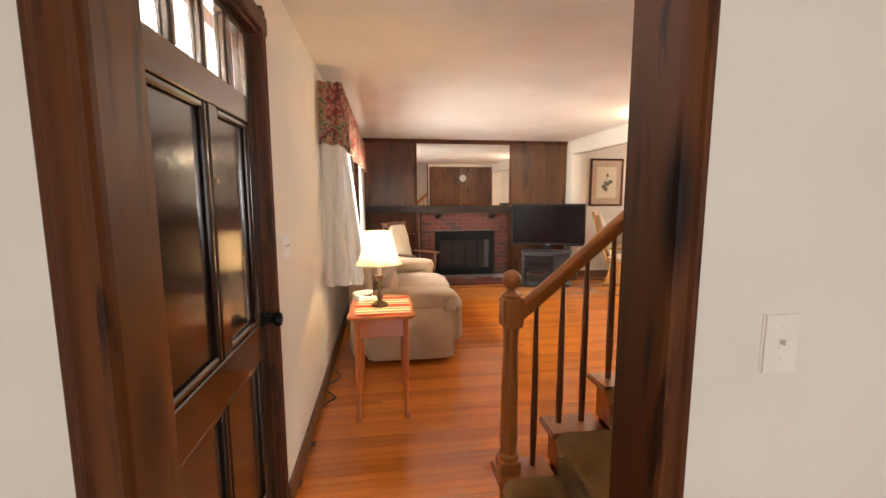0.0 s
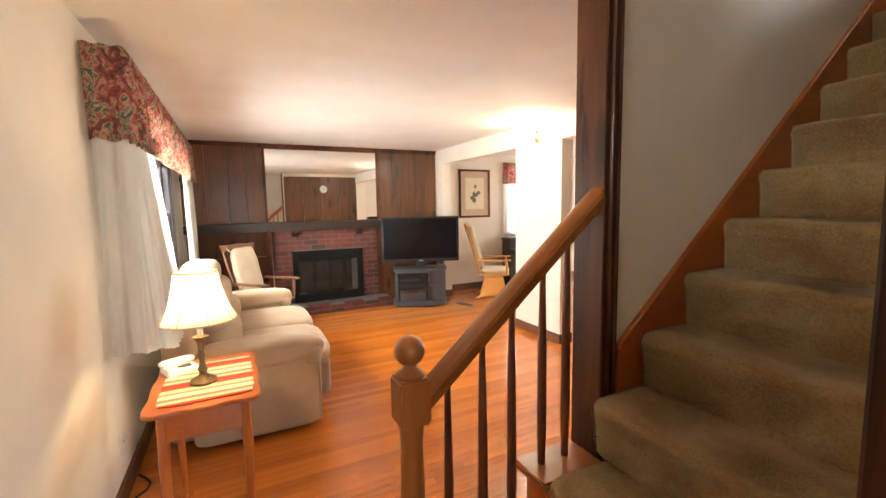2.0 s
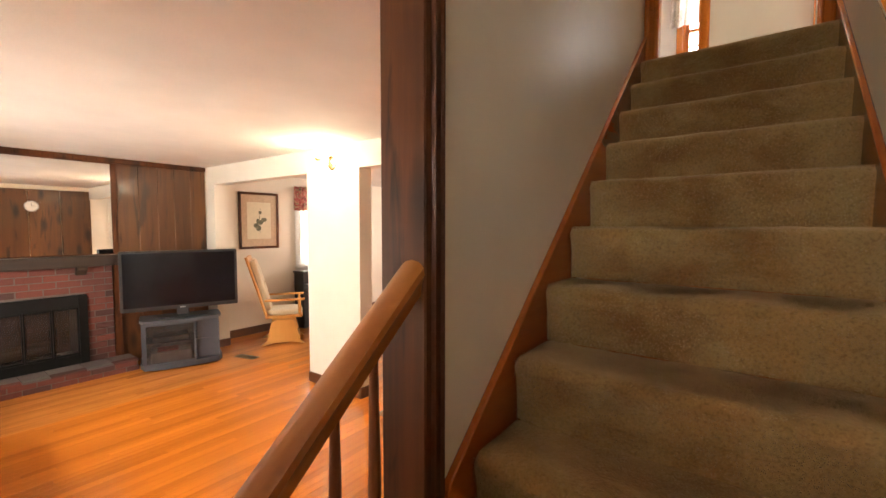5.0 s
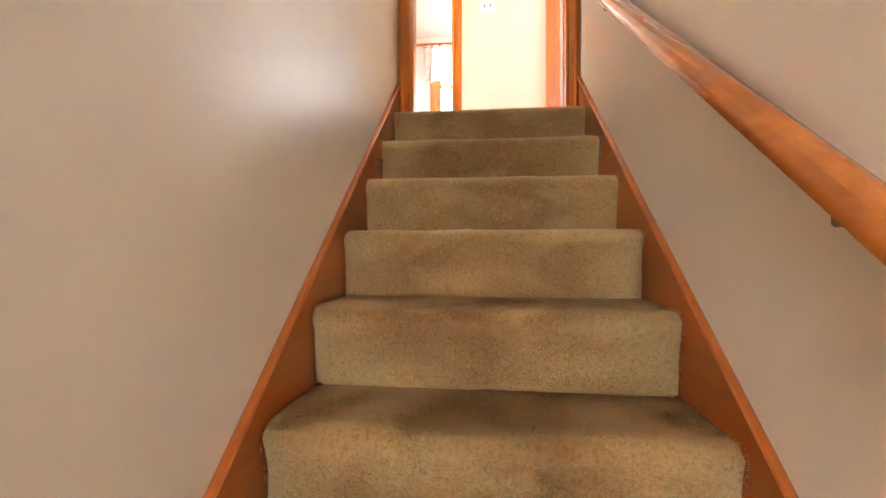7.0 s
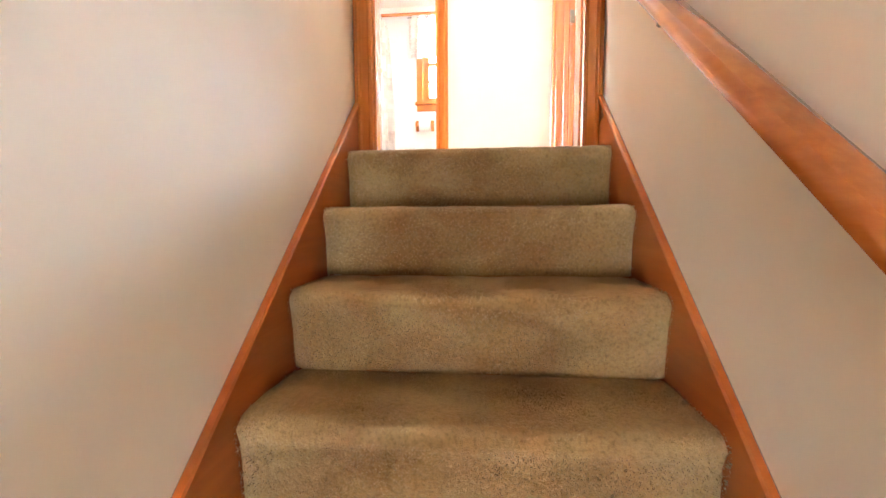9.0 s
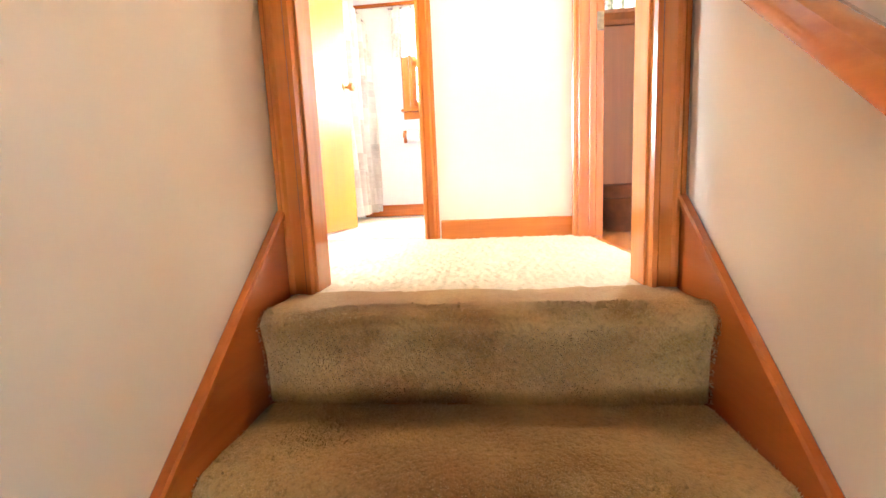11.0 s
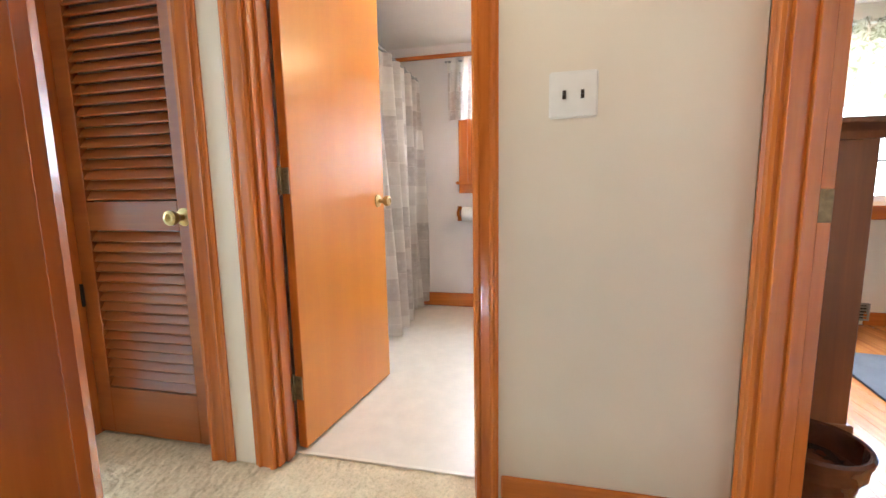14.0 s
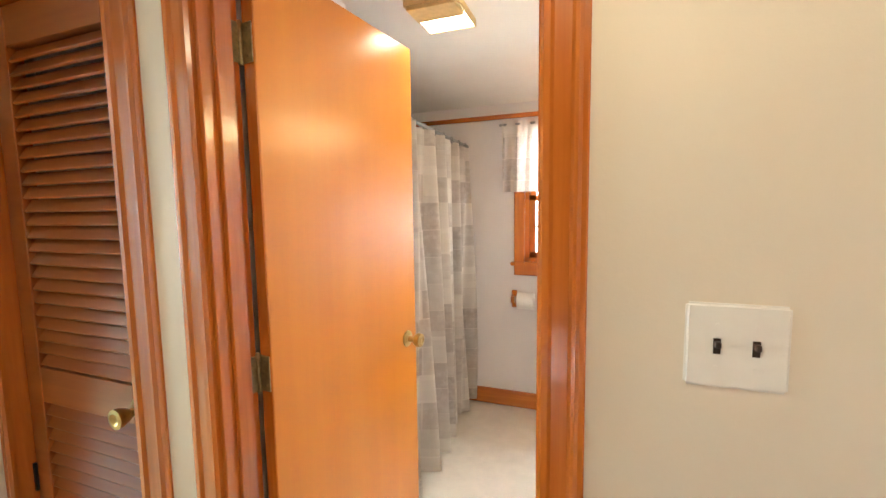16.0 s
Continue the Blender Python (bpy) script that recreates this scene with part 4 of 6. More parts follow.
sash_window("window_1", "double-hung front window in a dark painted frame", "x", XF, 1, 4.30, 6.50, 0.88, 1.98, 3, WINFRAME, (1, 2))
sash_window("window_2", "white double-hung nook window", "y", 7.62, -1, 5.15, 5.95, 0.95, 2.05, 1, WHITEFRAME, (1, 1))
sash_window("window_3", "bedroom window with an orange wooden sill", "x", 7.3, -1, -0.62, 0.55, 3.42, 4.5, 1, WHITEFRAME, (1, 1), True, TRIM_Y)
sash_window("window_4", "bathroom window in an orange varnished frame", "x", 7.3, -1, 1.85, 2.50, 3.64, 4.5, 1, TRIM, (1, 1), True, TRIM)

# curtains
c = thing("curtain_set", "white sheer curtains under a gathered maroon floral valance", "curtain")
part("valance", drape([(0.115, 3.74), (0.27, 3.755), (0.275, 7.24), (0.115, 7.26)], [(0.115, 3.74), (0.28, 3.75), (0.29, 7.24), (0.115, 7.26)], 1.805, 2.20, 34, 0.020, 10, 420, 0.004, 0.008), FLORAL, c, "gathered maroon and green floral valance", True)
part("ruffle", drape([(0.115, 3.735), (0.275, 3.75), (0.28, 7.245), (0.115, 7.265)], [(0.115, 3.74), (0.27, 3.755), (0.275, 7.24), (0.115, 7.26)], 2.19, 2.235, 60, 0.012, 3, 420, 0.004, 0.006), FLORAL, c, "", True)
part("rod", tube([(0.105, 3.76, 2.19), (0.255, 3.77, 2.19), (0.255, 7.23, 2.19), (0.105, 7.24, 2.19)], 0.008), WHITEP, c)
part("sheer_panel", drape([(0.125, 3.76), (0.25, 3.78), (0.25, 4.45)], [(0.125, 3.74), (0.37, 3.78), (0.37, 4.30)], 0.77, 1.90, 9, 0.018, 16, 140), SHEER, c, "white sheer curtain panel", True)
part("sheer_panel", drape([(0.25, 6.35), (0.25, 7.22)], [(0.26, 6.45), (0.26, 7.20)], 0.78, 1.90, 9, 0.016, 16, 110), SHEER, c, "", True)
c = thing("nook_curtain", "white sheer curtains under a short floral valance", "curtain")
part("valance", drape([(5.02, 7.54), (6.08, 7.54)], [(5.02, 7.53), (6.08, 7.53)], 1.84, 2.22, 11, 0.018, 8, 120, 0.004, 0.006), FLORAL, c, "gathered floral valance", True)
part("sheer_panel", drape([(5.06, 7.565), (6.04, 7.565)], [(5.06, 7.565), (6.04, 7.565)], 0.98, 1.95, 12, 0.012, 12, 120), SHEER, c, "white sheer cloth", True)
c = thing("bedroom_curtain", "white sheer curtain under an olive leaf-print valance", "curtain")
part("valance", drape([(7.20, 0.72), (7.20, -0.84)], [(7.19, 0.72), (7.19, -0.84)], 4.05, 4.58, 15, 0.018, 10, 160, 0.004, 0.01), TOILE, c, "gathered olive leaf-print valance", True)
part("sheer_panel", drape([(7.25, -0.24), (7.25, -0.78)], [(7.24, -0.46), (7.24, -0.78)], 3.23, 4.30, 5, 0.014, 12, 60), SHEER, c, "white sheer curtain", True)
part("rod", tube([(7.21, 0.74, 4.55), (7.21, -0.86, 4.55)], 0.008), WHITEP, c)
c = thing("bath_valance", "short grey patchwork valance over the bathroom window", "curtain")
part("valance", drape([(7.225, 2.64), (7.225, 1.75)], [(7.215, 2.64), (7.215, 1.75)], 4.11, 4.57, 9, 0.018, 8, 110), PATCH, c, "", True)
part("rod", tube([(7.235, 2.66, 4.55), (7.235, 1.72, 4.55)], 0.008), GREYMETAL, c)
sc = thing("shower_curtain", "grey patchwork shower curtain hanging from a dark rod", "shower curtain")
part("curtain", drape([(5.75, 2.87), (7.24, 2.90)], [(5.80, 2.86), (7.26, 2.91)], 2.66, 4.41, 8, 0.072, 18, 260, 0.003), PATCH, sc, "", True)
part("rod", tube([(5.30, 2.88, 4.435), (7.29, 2.90, 4.435)], 0.011), GREYMETAL, sc)
for i in range(11):
    part("ring", tube([(5.80 + 0.14 * i + 0.016 * math.cos(a * 0.7), 2.885, 4.425 + 0.02 * math.sin(a * 0.7)) for a in range(10)], 0.004, 6), GREYMETAL, sc)
tubb = thing("bathtub", "white enamelled bathtub behind the curtain", "bathtub")
part("body", block((5.75, 7.28, 2.98, 3.6, H2, 3.05), bev=0.03, seg=2), TUB, tubb)

# bathroom door, open
leaf = thing("bathroom_door", "open honey birch slab door on brass hinges", "door", "", (XL + 0.112, 2.800, H2))
leaf.rotation_euler = (0, 0, radians(-6.8))
part("slab", block((0.0, 0.675, -0.036, 0.0, 0.012, 1.985), bev=0.002), BIRCH, leaf, "flat honey birch door leaf")
part("edge", block((-0.003, 0.0, -0.035, -0.001, 0.012, 1.985)), TRIM, leaf)
for z in (0.248, 1.005, 1.785):
    h = part("hinge", block((-0.006, -0.003, -0.034, -0.002, z - 0.045, z + 0.045), (-0.062, -0.014, 0.000, 0.003, z - 0.045, z + 0.045), bev=0.001), HINGE, leaf)
    part("pin", lathe([(0.006, -0.048), (0.006, 0.048), (0.003, 0.052)], -0.009, 0.001, z, 10), HINGE, h, "", True)
    for s in (-0.03, 0.0, 0.03):
        part("screw", lathe([(0.0035, 0), (0.003, 0.001)], m=pose(-0.006, -0.020 + 0.008 * (s == 0), z + s, 0, -90, 0)), ANTIQUE, h)
knobp = [(0.03, 0), (0.03, 0.005), (0.011, 0.010), (0.010, 0.03), (0.020, 0.036), (0.026, 0.048), (0.024, 0.062), (0.012, 0.066), (0.010, 0.063), (0.002, 0.062)]
kb = part("knob", lathe(knobp, m=pose(0.612, -0.036, 0.92, 90, 0, 0)), BRASS, leaf, "polished brass knob", True)
part("knob", lathe(knobp, m=pose(0.612, 0.0, 0.92, -90, 0, 0)), BRASS, leaf, "", True)

# louvred closet door
lv = thing("louvre_door", "closed orange pine louvred closet door with a brass knob", "door", "", (XL + 0.040, 3.116, H2))
x0, x1 = 0.004, 0.036
part("stile", block((x0, x1, 0.0, 0.066, 0.012, 1.98), bev=0.002), LOUVRE, lv)
part("stile", block((x0, x1, 0.478, 0.552, 0.012, 1.98), bev=0.002), LOUVRE, lv)
part("rail", block((x0, x1, 0.066, 0.478, 0.012, 0.205), bev=0.002), LOUVRE, lv)
part("rail", block((x0, x1, 0.066, 0.478, 0.834, 0.943), bev=0.002), LOUVRE, lv)
part("rail", block((x0, x1, 0.066, 0.478, 1.872, 1.98), bev=0.002), LOUVRE, lv)
slat = None
for lo, hi in ((0.209, 0.830), (0.947, 1.868)):
    n = int((hi - lo) / 0.0372)
    for i in range(n):
        z = lo + (i + 0.5) * (hi - lo) / n
        if slat is None:
            slat = part("slat", block((-0.0045, 0.0045, 0.066, 0.478, -0.021, 0.021), bev=0.002), LOUVRE, lv)
            s = slat
        else:
            s = slat.copy()
            scene.collection.objects.link(s)
        s.matrix_basis = pose(0.02, 0, z, 0, 32, 0)
part("knob", lathe([(0.032, 0), (0.032, 0.006), (0.012, 0.012), (0.011, 0.03), (0.017, 0.034), (0.026, 0.055), (0.026, 0.066), (0.016, 0.068), (0.008, 0.062), (0.002, 0.061)], m=pose(x0, 0.036, 0.885, 0, -90, 0)), BRASS, lv, "polished brass knob", True)
for z in (0.58, 1.77):
    part("hinge", block((-0.004, 0.004, 0.545, 0.575, z - 0.045, z + 0.045), bev=0.001), BLACK, lv, "black iron hinge")

# ---------------------------------------------------------------- switches and outlets
def plate(name, label, m, w, h, gangs, material, toggle):
    t = thing(name, label, "wall plate")
    t.matrix_world = m
    part("cover", block((-w / 2, w / 2, -0.006, 0.0055, -h / 2, h / 2), bev=0.004, seg=3), material, t)
    for i in range(gangs):
        cx = (i - (gangs - 1) / 2) * 0.046
        part("toggle", merge(block((cx - 0.0045, cx + 0.0045, 0.0055, 0.0065, -0.011, 0.011)), block((cx - 0.0035, cx + 0.0035, 0.006, 0.016, -0.001, 0.008), bev=0.001)), toggle, t)
        part("screw", lathe([(0.003, 0), (0.003, 0.001)], cx, 0, 0, 8, pose(0, 0.006, 0.030, -90, 0, 0)), material, t)
        part("screw", lathe([(0.003, 0), (0.003, 0.001)], cx, 0, 0, 8, pose(0, 0.006, -0.030, -90, 0, 0)), material, t)
    return t


plate("light_switch", "white double switch plate with brown toggles", pose(XL, 1.843, 3.805, 0, 0, 90), 0.124, 0.120, 2, WHITEP, plain("brown_toggle", (0.035, 0.022, 0.015), 0.35))
plate("light_switch", "ivory single switch plate on the cream wall", pose(1.272, YS0, 1.168, 0, 0, 180), 0.075, 0.115, 1, IVORY, IVORY)
plate("light_switch", "glossy white double switch plate beside the front door", pose(XF, 2.65, 1.20, 0, 0, -90), 0.12, 0.115, 2, WHITEP, IVORY)
plate("wall_outlet", "ivory outlet plate low on the front wall", pose(XF, 3.85, 0.29, 0, 0, -90), 0.075, 0.115, 1, IVORY, IVORY)
plate("wall_outlet", "ivory outlet plate low on the bedroom wall", pose(7.3, -0.92, 2.98, 0, 0, 90), 0.075, 0.115, 1, IVORY, IVORY)

# ---------------------------------------------------------------- living room: fireplace wall
boards = tagged(new("paneling_fireplace"), "wall of wide dark knotty pine boards", "paneling", "", "structure")
edges = [0.10, 0.38, 0.64, 0.86, 1.07]
for a, b in zip(edges, edges[1:]):
    part("panel_board", block((a + 0.001, b - 0.001, YB - 0.02, YB, 1.28, 2.30), bev=0.003), PANELWOOD, boards)
edges = [2.72, 2.93, 3.13, 3.31, 3.50, 3.68]
for a, b in zip(edges, edges[1:]):
    part("panel_board", block((a + 0.001, b - 0.001, YB - 0.02, YB, 0.0, 2.30), bev=0.003), PANELWOOD, boards)
part("crown_board", block((XF, 3.685, YB - 0.04, YB, 2.30, H1 - 0.002), bev=0.006), DARK, boards)
part("side_board", block((1.07, 1.10, YB - 0.025, YB, 1.28, 2.30), (2.67, 2.72, YB - 0.025, YB, 1.28, 2.30), bev=0.003), DARK, boards)
part("head_board", block((1.10, 2.67, YB - 0.024, YB, 2.29, 2.30)), DARK, boards)
part("backing", block((1.10, 2.67, YB - 0.014, YB, 1.28, 2.29)), DARK, boards)
part("side_panel", block((2.64, 2.72, YB - 0.06, YB, 0.0, 1.17), bev=0.004), DARK, boards)
mir = thing("wall_mirror", "large plain rectangular mirror above the mantel", "mirror")
part("glass", block((1.105, 2.665, YB - 0.022, YB - 0.015, 1.288, 2.288)), MIRROR, mir)
man = thing("mantel_beam", "rough black-brown wooden mantel beam on two corbels", "mantel")
mb = block((0.11, 2.70, YB - 0.18, YB - 0.001, 1.165, 1.28), bev=0.01, seg=2)
part("beam", mb, MANTELWOOD, man)
for x in (1.44, 2.36):
    part("corbel", prism([(YB - 0.03, 1.165), (YB - 0.15, 1.165), (YB - 0.15, 1.13), (YB - 0.06, 1.06), (YB - 0.03, 1.06)], "x", x - 0.045, x + 0.045, 0.004), MANTELWOOD, man)
shelf = thing("built_in_shelves", "dark wooden shelves built in beside the fireplace", "shelves")
part("back", block((XF + 0.02, 1.10, YB - 0.018, YB, 0.0, 1.165)), DARK, shelf)
for z in (0.10, 0.45, 0.80):
    part("shelf", block((XF + 0.03, 1.07, YB - 0.17, YB - 0.02, z, z + 0.025), bev=0.003), DARK, shelf)
part("upright", block((1.07, 1.12, YB - 0.17, YB - 0.02, 0, 1.165), bev=0.003), DARK, shelf)

fire = thing("fireplace_insert", "black iron fireplace front with four glass doors", "fireplace")
fx0, fx1, fz0, fz1, fy = 1.39, 2.40, 0.125, 0.865, YB - 0.105
part("surround", block((fx0, fx0 + 0.075, fy, fy + 0.035, fz0, fz1), (fx1 - 0.075, fx1, fy, fy + 0.035, fz0, fz1), (fx0 + 0.075, fx1 - 0.075, fy, fy + 0.035, fz1 - 0.13, fz1), (fx0 + 0.075, fx1 - 0.075, fy, fy + 0.035, fz0, fz0 + 0.10), bev=0.004), BLACK, fire)
w = (fx1 - fx0 - 0.15) / 4
for i in range(4):
    a = fx0 + 0.075 + i * w
    dr = part("glass_door", block((a + 0.012, a + w - 0.012, fy + 0.02, fy + 0.025, fz0 + 0.11, fz1 - 0.14)), SMOKE, fire, "smoky glass door" if i == 0 else "")
    part("door_frame", block((a + 0.002, a + 0.014, fy + 0.008, fy + 0.03, fz0 + 0.10, fz1 - 0.13), (a + w - 0.014, a + w - 0.002, fy + 0.008, fy + 0.03, fz0 + 0.10, fz1 - 0.13), (a + 0.002, a + w - 0.002, fy + 0.008, fy + 0.03, fz1 - 0.15, fz1 - 0.13), (a + 0.002, a + w - 0.002, fy + 0.008, fy + 0.03, fz0 + 0.10, fz0 + 0.12)), BLACK, dr)
    part("handle", tube([(a + w * (0.88 if i % 2 == 0 else 0.12), fy - 0.01, 0.46), (a + w * (0.88 if i % 2 == 0 else 0.12), fy - 0.01, 0.54)], 0.006), BLACK, dr)
fb = thing("firebox", "sooty brick firebox behind the glass doors", "firebox")
part("back", block((1.44, 2.35, YB + 0.42, YB + 0.44, 0.16, 0.83)), plain("sooty_brick", (0.16, 0.11, 0.08), 0.95, 0, 8.0, 0.5), fb)
lg = thing("log_grate", "iron grate with two logs in the firebox", "grate")
for i, (x, r) in enumerate(((1.62, 0.05), (1.70, 0.045))):
    part("log", tube([(x, YB + 0.15 + 0.09 * i, 0.27 + 0.03 * i), (x + 0.5, YB + 0.18 + 0.08 * i, 0.28 + 0.03 * i)], r, 10), wood("log_bark", (0.22, 0.15, 0.09), (0.08, 0.05, 0.03), "x", 0.9), lg)
part("grate", block((1.6, 2.2, YB + 0.10, YB + 0.12, 0.16, 0.21), (1.6, 2.2, YB + 0.28, YB + 0.30, 0.16, 0.21)), BLACK, lg)

# television on its stand
tv = thing("television", "black flat television standing on a low unit", "television", "", (3.15, 6.98, 0.565))
tv.rotation_euler = (0, 0, radians(-20))
part("bezel", block((-0.575, 0.575, -0.02, 0.03, 0.085, 0.755), bev=0.008, seg=2), PLASTIC, tv)
part("screen", block((-0.545, 0.545, -0.0225, -0.019, 0.13, 0.73)), SCREEN, tv, "dark glossy screen")
part("badge", block((-0.03, 0.03, -0.0225, -0.0195, 0.098, 0.108)), SILVER, tv)
part("neck", block((-0.06, 0.06, -0.01, 0.03, 0.012, 0.09), bev=0.006), PLASTIC, tv)
part("foot", lathe([(0.001, 0), (0.25, 0), (0.25, 0.008), (0.08, 0.018), (0.001, 0.02)], 0, 0, 0, 32, Matrix.Diagonal((1, 0.55, 1, 1))), PLASTIC, tv, "", True)
st = thing("television_stand", "charcoal laminate television stand with a glass door", "stand", "", (3.14, 7.0, 0))
st.rotation_euler = (0, 0, radians(-20))
front = [(-0.40, 0.22), (-0.40, -0.06), (-0.36, -0.17), (-0.18, -0.215), (0.12, -0.215), (0.36, -0.17), (0.40, -0.06), (0.40, 0.22)]
part("top", prism(front, "z", 0.525, 0.56, 0.004), GREYWOOD, st)
part("base", prism(front, "z", 0.015, 0.075, 0.004), GREYWOOD, st)
part("shelf", prism([(p * 0.9, q * 0.85) for p, q in front], "z", 0.29, 0.305), GREYWOOD, st)
part("side", block((-0.38, -0.35, -0.15, 0.22, 0.075, 0.525)), GREYWOOD, st)
part("side", block((0.13, 0.37, -0.15, 0.22, 0.075, 0.525), bev=0.01), GREYWOOD, st)
part("back", block((-0.38, 0.37, 0.20, 0.22, 0.075, 0.525)), PLASTIC, st)
g = part("glass_door", block((-0.345, 0.12, -0.20, -0.196, 0.085, 0.515)), SMOKE, st, "dark glass door")
part("door_frame", block((-0.36, -0.335, -0.205, -0.19, 0.075, 0.525), (0.11, 0.13, -0.205, -0.19, 0.075, 0.525), (-0.36, 0.13, -0.205, -0.19, 0.505, 0.525), (-0.36, 0.13, -0.205, -0.19, 0.075, 0.095)), GREYWOOD, g)
for nm, lab, sz, mt in (("video_player", "black video player on the stand shelf", (-0.28, 0.06, -0.12, 0.14, 0.306, 0.365), PLASTIC), ("game_box", "silver boxed machine inside the stand", (-0.30, 0.08, -0.13, 0.12, 0.076, 0.19), SILVER), ("disc_case", "red disc case lying on a silver box", (-0.24, -0.04, -0.10, 0.08, 0.191, 0.206), RED)):
    b = thing(nm, lab, nm.replace("_", " "), "", (3.14, 7.0, 0))
    b.rotation_euler = (0, 0, radians(-20))
    part("case", block(sz, bev=0.004), mt, b)

# ---------------------------------------------------------------- living room: sofa, rocker, table
sofa = thing("sofa", "beige microfibre reclining sofa with pillowy back cushions", "sofa")
part("base", pillow((0.78, 5.05, 0.20), (0.74, 1.90, 0.32), 10, 9), COUCHCLOTH, sofa, "", True)
part("back_frame", pillow((0.35, 5.05, 0.45), (0.20, 1.96, 0.84), 8, 9), COUCHCLOTH, sofa, "", True)
for y in (4.17, 5.95):
    sgn = -1 if y < 5 else 1
    a = part("arm", pillow((0.77, y, 0.275), (0.76, 0.21, 0.49), 12, 12, 0.006), COUCHCLOTH, sofa, "", True)
    part("arm_pad", pillow((0.79, y + 0.01, 0.55), (0.80, 0.27, 0.185), 3.2, 18, 0.035, None, 6.0), COUCHCLOTH, a, "puffed arm pad", True)
    part("pad_roll", pillow((1.10, y + 0.01, 0.50), (0.15, 0.25, 0.17), 2.8, 12, 0.05, None, 9.0), COUCHCLOTH, a, "", True)
    part("piping", tube([(1.138, y + sgn * 0.098, 0.05), (1.142, y + sgn * 0.102, 0.3), (1.140, y + sgn * 0.102, 0.46)], 0.007), COUCHCLOTH, a)
for y in (4.685, 5.445):
    seat_ = part("seat_cushion", pillow((0.90, y, 0.405), (0.74, 0.755, 0.17), 5.0, 18, 0.022, None, 7.0), COUCHCLOTH, sofa, "", True)
    part("seat_pad", pillow((0.92, y, 0.452), (0.62, 0.66, 0.07), 3.0, 14, 0.03, None, 9.0), COUCHCLOTH, seat_, "", True)
    part("footrest", pillow((1.19, y, 0.24), (0.17, 0.745, 0.32), 6.0, 14, 0.015, None, 8.0), COUCHCLOTH, sofa, "", True)
    part("footrest_roll", pillow((1.20, y, 0.40), (0.19, 0.75, 0.15), 3.0, 14, 0.03, None, 8.0), COUCHCLOTH, sofa, "", True)
    for nm, x, z, d, hh in (("lumbar_cushion", 0.555, 0.585, 0.28, 0.25), ("back_cushion", 0.485, 0.765, 0.29, 0.25), ("head_cushion", 0.40, 0.925, 0.31, 0.22)):
        part(nm, pillow((x, y, z), (d, 0.75, hh), 2.7, 18, 0.03, None, 6.0), COUCHCLOTH, sofa, "", True)
for y in (4.2, 5.9):
    for x in (0.45, 1.08):
        part("foot", block((x - 0.03, x + 0.03, y - 0.03, y + 0.03, 0, 0.05)), BLACK, sofa)


